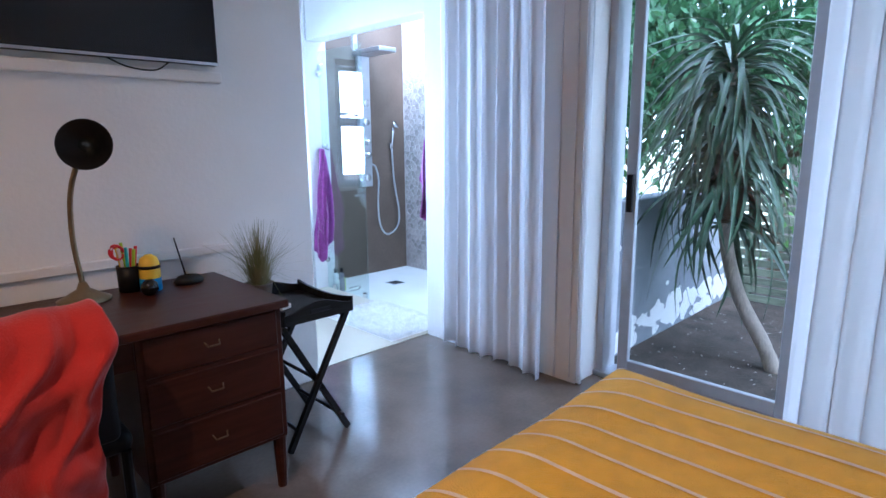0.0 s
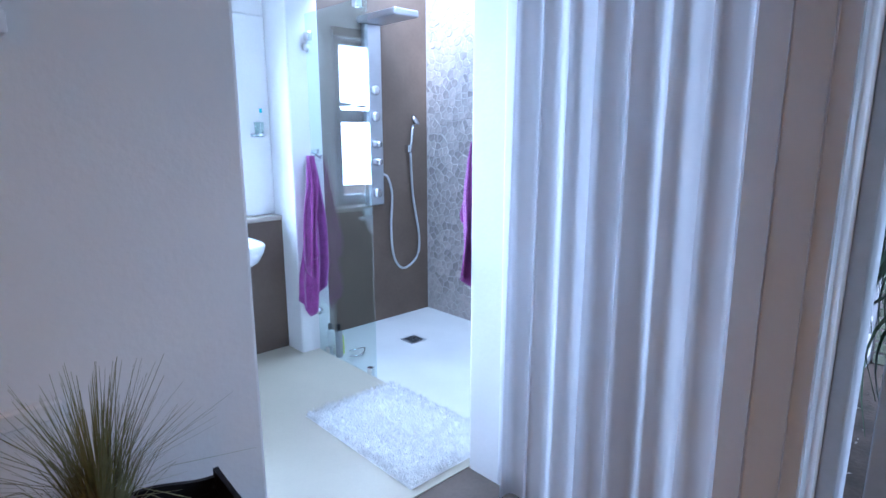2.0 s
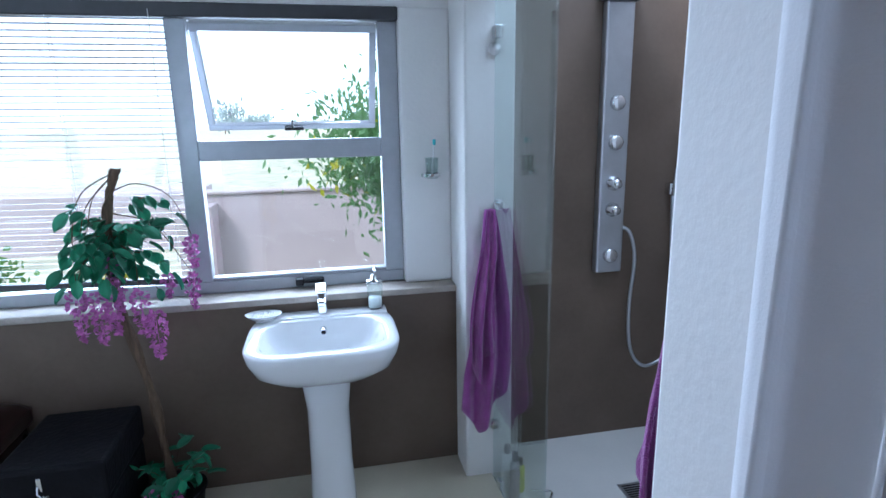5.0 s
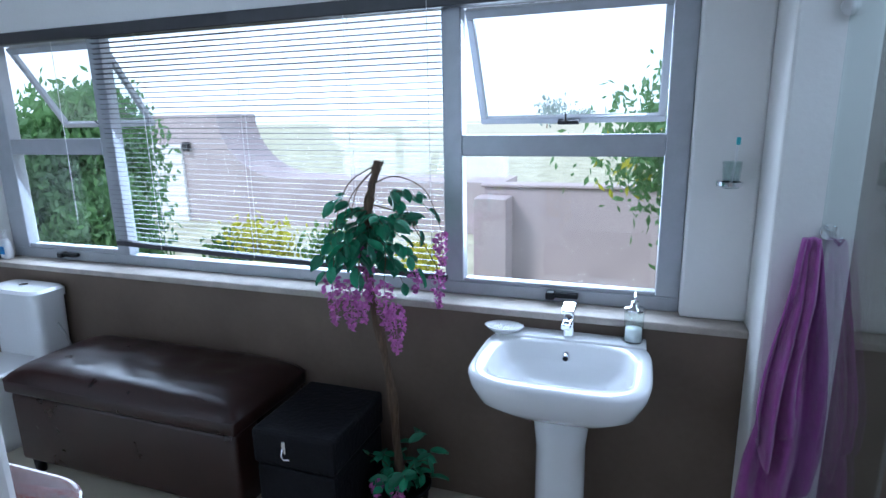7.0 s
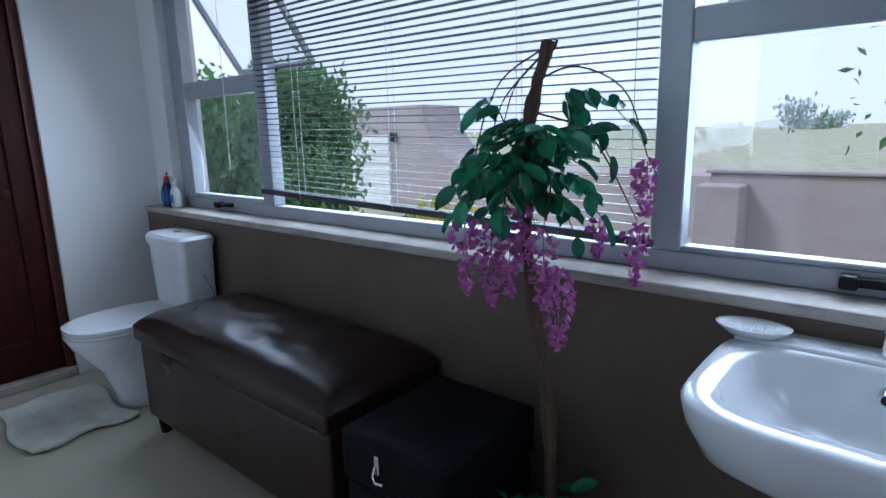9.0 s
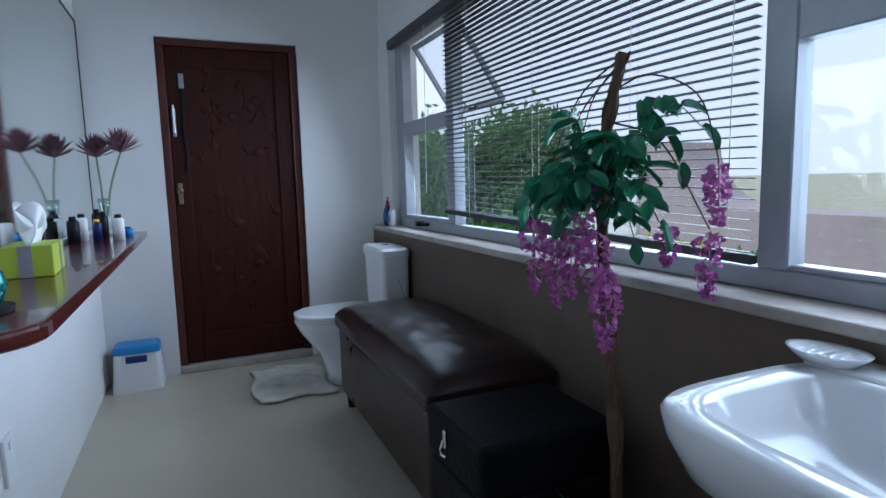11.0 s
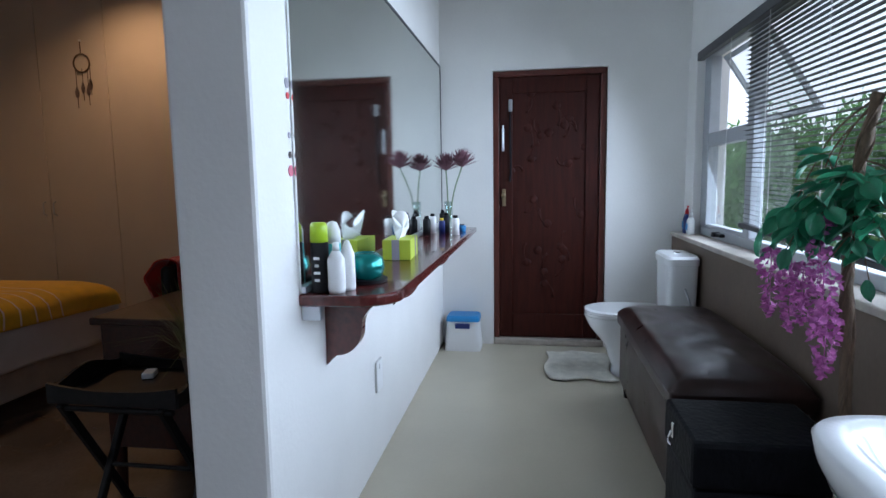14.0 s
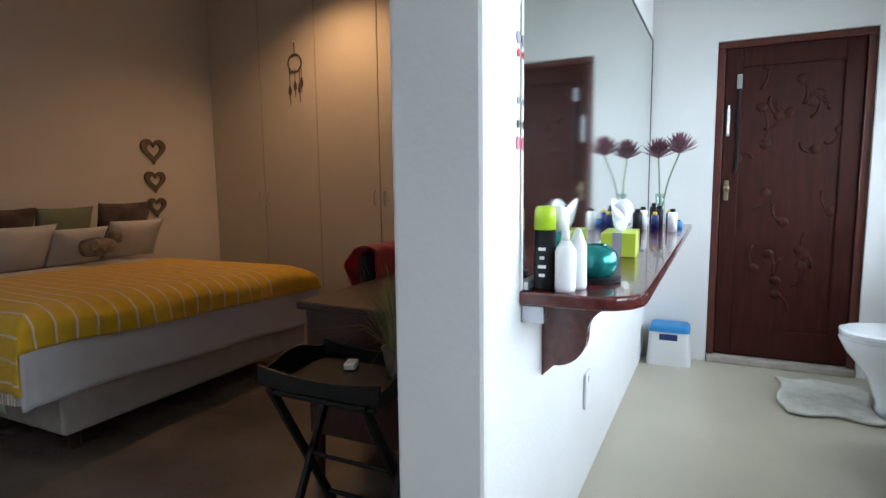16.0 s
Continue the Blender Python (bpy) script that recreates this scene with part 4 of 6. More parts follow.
bars(mirror, "edge_strip", [(-0.925, -0.91, 0.003, 0.012, 0, 1.17), (-0.91, 1.77, 0.003, 0.012, 1.155, 1.17)], "darkblind", 0.001)
bars(mirror, "ledge_strip", [(-0.91, 1.77, 0.0095, 0.022, -0.0, 0.02)], "steel", 0.001)


def bottle(name, x, y, prof, mat, label, extras=(), z=0.937):
    t = thing(name, pose(x, YN + y, z), label, "bottle")
    part("body", lathe(bmesh.new(), prof, 20), mat, t, smooth=True)
    for nm, pr, mt in extras:
        part(nm, lathe(bmesh.new(), pr, 20), mt, t, smooth=True)
    return t


can = [(0, 0), (0.024, 0), (0.026, 0.006), (0.026, 0.135), (0.022, 0.142), (0, 0.142)]
c1 = bottle("spray_can", 1.72, 0.05, [(0, 0), (0.026, 0), (0.027, 0.006), (0.027, 0.15), (0, 0.15)], "black", "black aerosol can with a lime green cap", (("cap", [(0, 0.151), (0.027, 0.151), (0.026, 0.20), (0.02, 0.21), (0, 0.21)], "lime_plastic"),))
for k, w in enumerate((0.018, 0.012, 0.02, 0.015)):
    part("print", box(bmesh.new(), 0.0262, 0.0275, -w / 2, w / 2, 0.10 - k * 0.022, 0.108 - k * 0.022), "paper", c1)
bottle("roll_on", 1.655, 0.07, [(0, 0), (0.024, 0), (0.024, 0.14), (0, 0.14)], "cyan", "teal bottle with a clear domed cap", (("cap", [(0, 0.141), (0.024, 0.141), (0.024, 0.18), (0.014, 0.205), (0, 0.21)], "paper"),))
bottle("pump_bottle", 1.73, 0.105, [(0, 0), (0.024, 0), (0.026, 0.01), (0.026, 0.10), (0.012, 0.125), (0, 0.125)], "paper", "white plastic pump bottle", (("nozzle", [(0, 0.126), (0.011, 0.126), (0.010, 0.15), (0, 0.152)], "paper"),))
bottle("lotion_bottle", 1.685, 0.125, [(0, 0), (0.022, 0), (0.024, 0.01), (0.022, 0.11), (0.008, 0.15), (0, 0.155)], "paper", "tapered white plastic lotion bottle")
pot = bottle("teal_tealight_globe", 1.545, 0.14, [(0.0, 0), (0.03, 0), (0.055, 0.022), (0.064, 0.05), (0.058, 0.078), (0.036, 0.098), (0.03, 0.098), (0.05, 0.07), (0.0, 0.06)], "teal", "round teal metallic tealight globe")
pot["category"] = "ornament"
part("coaster", lathe(bmesh.new(), [(0, 0.001), (0.07, 0.001), (0.072, 0.012), (0.03, 0.014)], 24), "black", pot)
tb = thing("tissue_box", pose(0.93, YN + 0.115, 0.937, 0, 0, 4), "lime green tissue box with a white tissue pulled up", "tissue box")
part("carton", box(bmesh.new(), -0.11, 0.11, -0.06, 0.06, 0, 0.085, 0.002, 1), "lime_card", tb)
part("band", box(bmesh.new(), 0.108, 0.112, -0.02, 0.012, 0, 0.086), "grey_card", tb)
part("band", box(bmesh.new(), -0.05, -0.02, 0.058, 0.062, 0, 0.086), "grey_card", tb)
part("tissue", sheet(bmesh.new(), lambda u, v: Vector(((u - 0.5) * (0.19 - 0.07 * v), 0.03 * math.sin(u * 7 + v * 3) * (0.4 + v), 0.084 + 0.11 * v * (0.75 + 0.35 * math.sin(u * 9)))), 20, 10), "paper", tb, "crumpled white tissue", True, 0.002)
items = [(-0.05, 0.05, 0.024, 0.12, "black", "black toiletry bottle on the shelf"), (-0.13, 0.13, 0.02, 0.10, "navy", "small navy bottle with a yellow cap"), (-0.20, 0.06, 0.024, 0.125, "paper", "white toiletry tube on the shelf"),
         (-0.25, 0.14, 0.022, 0.13, "black", "black toiletry bottle on the shelf"), (-0.30, 0.19, 0.02, 0.105, "navy", "small navy bottle with a yellow cap"), (-0.35, 0.23, 0.026, 0.045, "blue", "small blue jar on the shelf"), (-0.36, 0.10, 0.022, 0.14, "black", "black toiletry bottle on the shelf"), (-0.10, 0.22, 0.024, 0.12, "paper", "white toiletry tube on the shelf")]
for x, y, r, h, mt, lab in items:
    bottle("toiletry_bottle", x, y, [(0, 0), (r, 0), (r, h * 0.8), (r * 0.7, h * 0.86), (0, h * 0.86)], mt, lab, (("cap", [(0, h * 0.861), (r * 0.6, h * 0.861), (r * 0.55, h), (0, h)], "toy_yellow" if mt == "navy" else "black"),))
vase = thing("protea_vase", pose(-0.50, YN + 0.12, 0.937), "slim glass vase with dried pink proteas", "vase")
part("glass_vase", lathe(bmesh.new(), [(0, 0), (0.03, 0), (0.032, 0.02), (0.026, 0.15), (0.03, 0.19), (0.027, 0.19), (0.022, 0.15), (0, 0.02)], 20), "showerglass", vase, smooth=True)
for hx, hy, hz in ((-0.04, -0.02, 0.40), (0.05, 0.10, 0.42)):
    part("flower_stem", tube(bmesh.new(), curve_points([(0, 0, 0.03), (hx * 0.3, hy * 0.4, 0.25), (hx, hy, hz)], 10), 0.005, 6), "stem", vase)
    b = bmesh.new()
    for k in range(70):
        a, lean = k * 2.4, 0.15 + 1.15 * (k / 70)
        d = Vector((math.cos(a) * math.sin(lean), math.sin(a) * math.sin(lean), math.cos(lean)))
        side = d.cross(Vector((0, 0, 1))).normalized() * 0.009
        p = Vector((hx, hy, hz))
        q = [b.verts.new(c) for c in (p - side * 0.4, p + d * 0.075 - side * 1.2, p + d * 0.13, p + d * 0.075 + side * 1.2, p + side * 0.4)]
        b.faces.new(q)
    part("protea_head", b, "petal", vase, "dried pink protea head")
stool = thing("step_stool", pose(-0.835, 3.36, 0.004), "white plastic step stool with a blue top", "stool")
b = bmesh.new()
loft(b, [(0, 0, 0, 0.105, 0.135), (0, 0, 0.22, 0.09, 0.118)], 40, 9)
part("body", b, "paper", stool)
part("top", loft(bmesh.new(), [(0, 0, 0.222, 0.097, 0.126), (0, 0, 0.25, 0.093, 0.122), (0, 0, 0.262, 0.083, 0.11)], 40, 9), "blue", stool, "blue plastic top")
part("grip", box(bmesh.new(), 0.091, 0.099, -0.055, 0.055, 0.17, 0.21, 0.003, 1), "navy", stool, "blue handle slot")
sock = thing("wall_socket", pose(0.955, YN, 0.335), "tall white wall socket plate", "socket")
part("plate", box(bmesh.new(), -0.045, 0.045, 0.001, 0.012, 0, 0.14, 0.004, 2), "paper", sock)
part("switch", box(bmesh.new(), -0.012, 0.012, 0.012, 0.016, 0.10, 0.125, 0.002, 1), "paper", sock)
for k, (z, r, mt) in enumerate(((1.545, 0.02, "grey_card"), (1.51, 0.013, "red_plastic"), (1.40, 0.012, "grey_card"), (1.345, 0.013, "dark_print"), (1.30, 0.022, "pink"))):
    solo("wall_sticker", cyl(bmesh.new(), (1.79, YN + 0.001, z), (1.79, YN + 0.003, z), r * 0.72, n=20), mt, "small round coloured sticker on the white wall", "sticker", group="stickers beside the mirror")

# bottles on the sill by the toilet
for x, mt, h, lab, cap in ((-0.80, "navy", 0.17, "purple toilet cleaner bottle with a red cap", "red_plastic"), (-0.70, "paper", 0.15, "white cleaner bottle with a printed label", "paper")):
    t = thing("cleaner_bottle", pose(x, 4.93, SILL), lab, "bottle", "cleaners on the sill")
    part("body", loft(bmesh.new(), [(0, 0, 0, 0.033, 0.024), (0, 0, 0.02, 0.035, 0.026), (0, 0, h * 0.6, 0.033, 0.024), (0, 0, h * 0.78, 0.014, 0.014)], 24, 2.5), mt, t, smooth=True)
    part("cap", tube(bmesh.new(), [(0, 0, h * 0.78), (0.002, 0, h * 0.95), (0.02, 0, h * 1.1)], 0.014, 12, 0.008), cap, t, smooth=True)
    part("print", box(bmesh.new(), -0.02, 0.02, -0.0275, -0.0255, h * 0.2, h * 0.5), "blue", t)

# towels, hooks, toothbrush cup
def hook(m, label="chrome double robe hook on the pier"):
    t = thing("robe_hook", m, label, "hook")
    part("plate", cyl(bmesh.new(), (0, 0, 0), (0, -0.012, 0), 0.024, n=24), "chrome", t, smooth=False)
    part("arm", tube(bmesh.new(), [(0, -0.012, 0), (0, -0.05, 0.0), (0, -0.055, 0.025)], 0.006), "chrome", t, smooth=True)
    part("arm", tube(bmesh.new(), [(0.0, -0.012, -0.005), (0.02, -0.045, -0.03), (0.025, -0.05, -0.01)], 0.006), "chrome", t, smooth=True)
    return t


def hung_towel(m, drop, wide, seed, label):
    """Towel gathered at its hook, falling in soft folds, with a shorter flap in front."""
    t = thing("towel", m, label, "towel")

    def layer(dr, wd, off, ahead, sd):
        def f(u, v):
            spread = 0.022 + (wd - 0.022) * min(1.0, v * 1.25) ** 0.85
            x = (u - 0.5) * 2 * spread + off * v
            y = -0.03 - ahead * min(1, v * 4) - 0.02 * math.sin(u * 15 + sd) * (0.35 + v) - 0.014 * math.sin(u * 6 + v * 5 + sd) - 0.03 * v * (1 - v) - 0.006 * noise.noise((u * 6, v * 8, sd))
            z = -v * (dr - 0.30 * abs(u - 0.36) * v) + 0.012 * math.sin(u * 9 + sd) * v
            return Vector((x + 0.02 * v * math.sin(4 * v + sd), y, z))
        return sheet(bmesh.new(), f, 46, 44)

    part("cloth", layer(drop, wide, 0.0, 0.0, seed), "towel", t, smooth=True, thick=0.007)
    part("front_flap", layer(drop * 0.74, wide * 0.55, -wide * 0.38, 0.034, seed + 2.1), "towel", t, smooth=True, thick=0.007)
    return t


hook(pose(3.215, YP - 0.001, 1.27))
hung_towel(pose(3.165, YP - 0.01, 1.255), 1.0, 0.105, 0.4, "purple terry towel hanging in folds from a hook")
hook(pose(3.03, YT + 0.001, 1.375, 0, 0, 180), "chrome robe hook behind the opening")
hung_towel(pose(3.03, YT + 0.016, 1.36, 0, 0, 180), 0.70, 0.115, 1.9, "purple terry towel hanging beside the opening")
ctrl = solo("wall_button", lathe(bmesh.new(), [(0, 0), (0.024, 0), (0.022, 0.012), (0, 0.015)], 20), "paper", "small round white wall button", "button", True, m=pose(3.195, YP - 0.001, 1.885, 90, 0, 0))
part("hook_stub", lathe(bmesh.new(), [(0, 0), (0.026, 0), (0.02, 0.02), (0, 0.022)], 20), "chrome", solo("glass_bracket", lathe(bmesh.new(), [(0, 0), (0.022, 0), (0.022, 0.01), (0, 0.01)], 20), "chrome", "round chrome fixing on the pier", "bracket", m=pose(3.20, YP - 0.001, 0.26, 90, 0, 0)), smooth=True)
cup = thing("toothbrush_holder", pose(2.975, YI - 0.012, 1.385), "clear toothbrush holder with brushes on the white wall", "toothbrush holder")
part("bracket", box(bmesh.new(), -0.04, 0.04, -0.012, 0, -0.02, 0.0, 0.003, 1), "chrome", cup)
part("tumbler", lathe(bmesh.new(), [(0, -0.02), (0.026, -0.02), (0.030, 0.07), (0.027, 0.07), (0.023, -0.01), (0, -0.01)], 20, (0, -0.045, 0)), "showerglass", cup, smooth=True)
part("holder_ring", lathe(bmesh.new(), [(0.032, 0.0), (0.037, 0.0), (0.037, 0.012), (0.032, 0.012), (0.032, 0.0)], 20, (0, -0.045, -0.01)), "chrome", cup)
tbr = part("toothbrush", tube(bmesh.new(), [(0.0, -0.045, -0.01), (0.008, -0.05, 0.08), (0.01, -0.052, 0.14)], 0.004, 6), "paper", cup)
part("bristles", box(bmesh.new(), 0.004, 0.016, -0.066, -0.05, 0.125, 0.15, 0.002, 1), "cyan", tbr)

# ---- shower ----
screen = thing("shower_screen", pose(3.20, 0, -0.03), "clear frameless glass shower screen fixed to the pier", "shower screen")
g = part("glass_panel", box(bmesh.new(), -0.005, 0.005, 4.075, YP - 0.003, 0.02, 2.10, 0.002, 1), "showerglass", screen)
g.visible_shadow = False
for y in (4.13, 4.58):
    b = bmesh.new()
    box(b, -0.014, 0.014, y - 0.02, y + 0.02, 0.0, 0.075, 0.004, 2)
    part("clamp", b, "chrome", screen, "chrome floor clamp")
part("floor_strip", box(bmesh.new(), -0.006, 0.006, 4.075, YP - 0.003, 0.0, 0.018, 0.003, 1), "chrome", screen)
part("wall_clamp", box(bmesh.new(), -0.016, 0.016, YP - 0.045, YP + 0.002, 1.95, 2.0, 0.004, 2), "chrome", screen)
part("top_bracket", box(bmesh.new(), -0.02, 0.02, 4.14, 4.18, 2.06, 2.178, 0.004, 1), "chrome", screen)
panel = thing("shower_column", pose(3.845, 4.95, 0), "brushed steel shower column with body jets", "shower column")
b = bmesh.new()
box(b, -0.068, 0.068, -0.05, -0.0, 0.872, 2.12, 0.01, 2)
part("face_plate", b, "steel", panel)
part("overhead", box(bmesh.new(), -0.10, 0.10, -0.42, -0.0, 2.12, 2.165, 0.01, 2), "steel", panel, "flat overhead rain shower")
for z in (1.68, 1.50, 0.96):
    part("jet", lathe(bmesh.new(), [(0, 0), (0.036, 0), (0.036, 0.016), (0.026, 0.026), (0, 0.024)], 24), "chrome", panel, "round chrome body jet", True, at=pose(0, -0.05, z, 90, 0, 0))
for z in (1.31, 1.185):
    part("knob", lathe(bmesh.new(), [(0, 0), (0.034, 0), (0.034, 0.012), (0.022, 0.02), (0.022, 0.05), (0, 0.052)], 24), "chrome", panel, "chrome mixer knob", True, at=pose(0, -0.05, z, 90, 0, 0))
hand = thing("shower_handset", pose(4.165, 4.95, 1.27), "chrome hand shower in its wall holder with a hose", "hand shower")
part("holder", box(bmesh.new(), -0.018, 0.018, -0.05, 0, -0.03, 0.03, 0.006, 2), "chrome", hand)
part("wand", tube(bmesh.new(), [(0, -0.05, -0.03), (0.005, -0.06, 0.08), (0.012, -0.07, 0.18)], 0.011, 10, 0.014), "chrome", hand, smooth=True)
part("rose", lathe(bmesh.new(), [(0, -0.02), (0.02, -0.02), (0.042, 0.0), (0.042, 0.014), (0, 0.016)], 24), "chrome", hand, smooth=True, at=pose(0.02, -0.085, 0.21, 60, 0, 30))
part("hose", tube(bmesh.new(), curve_points([(-0.25, -0.03, -0.175), (-0.215, -0.05, -0.21), (-0.19, -0.06, -0.34), (-0.205, -0.06, -0.58), (-0.19, -0.07, -0.80), (-0.11, -0.08, -0.90), (0.03, -0.07, -0.84), (0.07, -0.06, -0.68), (0.02, -0.05, -0.35), (0, -0.05, -0.03)], 60), 0.009, 8), "steel", hand, "ribbed steel hose", True)
drain = thing("floor_drain", pose(3.80, 4.455, -0.03), "square steel shower drain grate", "drain")
part("grate_frame", box(bmesh.new(), -0.065, 0.065, -0.065, 0.065, 0.0, 0.004, 0.001, 1), "steel", drain)
for k in range(7):
    part("slot", box(bmesh.new(), -0.05, 0.05, -0.045 + k * 0.015 - 0.003, -0.045 + k * 0.015 + 0.003, 0.004, 0.005), "black", drain)
for x, y, r, h, mt, lab in ((3.25, 4.64, 0.025, 0.2, "paper", "white shampoo bottle on the shower floor"), (3.29, 4.59, 0.024, 0.16, "lime_card", "green shampoo bottle on the shower floor"), (3.255, 4.55, 0.022, 0.22, "grey_card", "grey conditioner bottle on the shower floor")):
    bottle("shampoo_bottle", x, y - YN, [(0, 0), (r, 0), (r * 1.05, 0.01), (r, h * 0.75), (r * 0.5, h * 0.82), (0, h * 0.82)], mt, lab, (("cap", [(0, h * 0.821), (r * 0.6, h * 0.821), (r * 0.6, h), (0, h)], "black"),), z=-0.03)
caddy = solo("soap_caddy", tube(bmesh.new(), curve_points([(3.33, 4.55, -0.015), (3.41, 4.50, 0.0), (3.35, 4.44, -0.01), (3.29, 4.48, -0.02)], 20), 0.006), "chrome", "small chrome wire soap caddy on the shower floor", "caddy", True)
# ---- bath mat ----
random.seed(3)
b = bmesh.new()
sheet(b, lambda u, v: Vector((2.66 + 0.55 * u, 3.12 + 0.82 * v, 0.006 + 0.012 * (min(1, 12 * min(u, 1 - u, v, 1 - v))))), 12, 16)
matob = thing("bath_mat", pose(0, 0, 0), "white shaggy bath mat on the threshold", "bath mat")
part("backing", b, "shag", matob, smooth=True)
b = bmesh.new()
for k in range(9000):
    x, y = 2.66 + 0.55 * random.random(), 3.12 + 0.82 * random.random()
    h = random.uniform(0.012, 0.028)
    dx, dy = random.uniform(-0.02, 0.02), random.uniform(-0.02, 0.02)
    q = [b.verts.new(c) for c in ((x - 0.003, y, 0.012), (x + 0.003, y + 0.002, 0.012), (x + dx, y + dy, 0.012 + h))]
    b.faces.new(q)
tagged(part("tuft", b, "shag", matob, "tufted white pile"), kind="stuff")

# ---- bedroom: sliding door, curtains ----
sd = tagged(new("door_2"), "glazed aluminium sliding door standing ajar to the courtyard", "sliding door", kind="structure")
sd.matrix_basis = pose(3.215, -0.1, 0)
bars(sd, "door_frame", [(-0.06, 0.08, 1.955, 2.0, 0, 2.15), (-0.06, 0.08, 0.1, 0.145, 0, 2.15), (-0.06, 0.08, 0.145, 1.955, 2.105, 2.15)])
part("track", box(bmesh.new(), -0.09, 0.08, 0.1, 2.0, 0.0, 0.03, 0.006, 2), "steel", sd, "worn aluminium floor track")
lp = part("sliding_panel", box(bmesh.new(), 0.0, 0.035, 1.84, 1.90, 0.03, 2.10, 0.004, 1), "alu", sd)
bars(lp, "panel_rail", [(0.0, 0.035, 1.04, 1.10, 0.03, 2.10), (0.0, 0.035, 1.10, 1.84, 0.03, 0.10), (0.0, 0.035, 1.10, 1.84, 2.04, 2.10)])
o = part("pane", box(bmesh.new(), 0.015, 0.019, 1.10, 1.84, 0.10, 2.04), "glass", lp)
o.visible_shadow = False
part("door_lock", box(bmesh.new(), -0.022, 0.0, 1.85, 1.885, 0.93, 1.13, 0.006, 2), "black", lp, "black sliding-door lock handle")
fp = part("fixed_panel", box(bmesh.new(), 0.04, 0.07, 1.02, 1.06, 0.03, 2.105, 0.003, 1), "alu", sd)
o = part("pane", box(bmesh.new(), 0.053, 0.057, 0.145, 1.02, 0.03, 2.105), "glass", fp)
o.visible_shadow = False


def curtain(name, y0, y1, x, folds, label, seed, z0=0.02, z1=2.6, slant=0.0):
    b = bmesh.new()

    def f(u, v):
        z = z0 + (z1 - z0) * v
        ph = u * folds * 2 * math.pi + 0.6 * math.sin(u * 5 + seed) + 0.25 * math.sin(v * 3 + u * 9 + seed)
        amp = 0.027 * (0.75 + 0.35 * math.sin(u * 13 + seed)) * (1.15 - 0.45 * v)
        return Vector((x + slant * (0.5 - u) + amp * math.sin(ph) + 0.007 * math.sin(2.3 * ph + v * 2), y0 + (y1 - y0) * u + 0.018 * math.cos(ph) + 0.02 * (1 - v) * math.sin(seed + u * 4), z + 0.012 * math.sin(u * 11 + seed) * (1 - v)))

    sheet(b, f, folds * 18, 26)
    return solo(name, b, "curtain", label, "curtain", True, 0.003)


curtain("curtain", 2.87, 2.07, 2.875, 8, "white cotton curtain gathered in folds beside the glazed door", 0.7, slant=0.05)
curtain("sheer_curtain", 2.1, 1.86, 2.955, 3, "white sheer curtain edge against the door frame", 2.2)
curtain("curtain", 0.86, 0.06, 2.87, 9, "white cotton curtain drawn to the far side of the door", 1.3)
solo("curtain_rail", cyl(bmesh.new(), (2.875, 0.0, 2.63), (2.875, 2.9, 2.63), 0.012, n=12), "steel", "thin steel curtain rail under the ceiling", "curtain rail", True)

# ---- bedroom: desk wall ----
structure("trunking", box(bmesh.new(), -1.0, 1.555, YS - 0.025, YS, 0.80, 0.84, 0.004, 1), "plaster", "white cable trunking along the wall above the desk", "trunking")
tv = thing("television", pose(0.99, YS, 1.645), "large black wall-mounted television, switched off", "television")
part("housing", box(bmesh.new(), -0.55, 0.54, -0.075, -0.03, 0, 0.64, 0.006, 2), "black", tv)
part("screen", box(bmesh.new(), -0.538, 0.528, -0.078, -0.074, 0.016, 0.628), "screen", tv, "glossy black screen")
part("lower_rail", box(bmesh.new(), -0.55, 0.54, -0.079, -0.074, 0.0, 0.012, 0.001, 1), "steel", tv)
part("wall_bracket", box(bmesh.new(), -0.2, 0.2, -0.03, 0, 0.1, 0.5), "black", tv)
part("cable", tube(bmesh.new(), curve_points([(0.1, -0.05, 0.002), (0.18, -0.052, -0.03), (0.28, -0.05, -0.035), (0.34, -0.05, 0.002)], 14), 0.003, 6), "black", tv)
structure("wall_ledge", box(bmesh.new(), -0.2, 1.555, YS - 0.045, YS, 1.575, 1.622, 0.006, 2), "plaster", "white ledge on the wall under the television", "ledge")

DX0, DX1, DY0, DY1, DZ = -0.15, 1.395, 2.14, 2.79, 0.75
desk = thing("desk", pose(0, 0, 0), "reddish-brown wooden desk with a drawer pedestal", "desk")
part("desktop", box(bmesh.new(), DX0, DX1, DY0, DY1, DZ - 0.03, DZ, 0.006, 2), "deskwood", desk)
ped = part("pedestal", box(bmesh.new(), 0.88, DX1 - 0.02, DY0 + 0.03, DY1 - 0.02, 0.21, DZ - 0.03, 0.004, 1), "deskwood", desk)
for z0, z1 in ((0.58, 0.71), (0.41, 0.565), (0.225, 0.395)):
    d = part("drawer_front", box(bmesh.new(), 0.90, DX1 - 0.04, DY0 + 0.024, DY0 + 0.032, z0, z1, 0.004, 1), "deskwood", ped)
    part("drawer_pull", tube(bmesh.new(), [(1.09, DY0 + 0.025, (z0 + z1) / 2 + 0.012), (1.095, DY0 + 0.008, (z0 + z1) / 2), (1.135, DY0 + 0.008, (z0 + z1) / 2), (1.14, DY0 + 0.025, (z0 + z1) / 2 + 0.012)], 0.0035), "bark", d, "small dull drop pull", True)
for lx in (0.91, DX1 - 0.045):
    for ly in (DY0 + 0.055, DY1 - 0.05):
        part("leg", cyl(bmesh.new(), (lx, ly, 0), (lx, ly, 0.215), 0.018, 0.026, 12), "deskwood", desk)
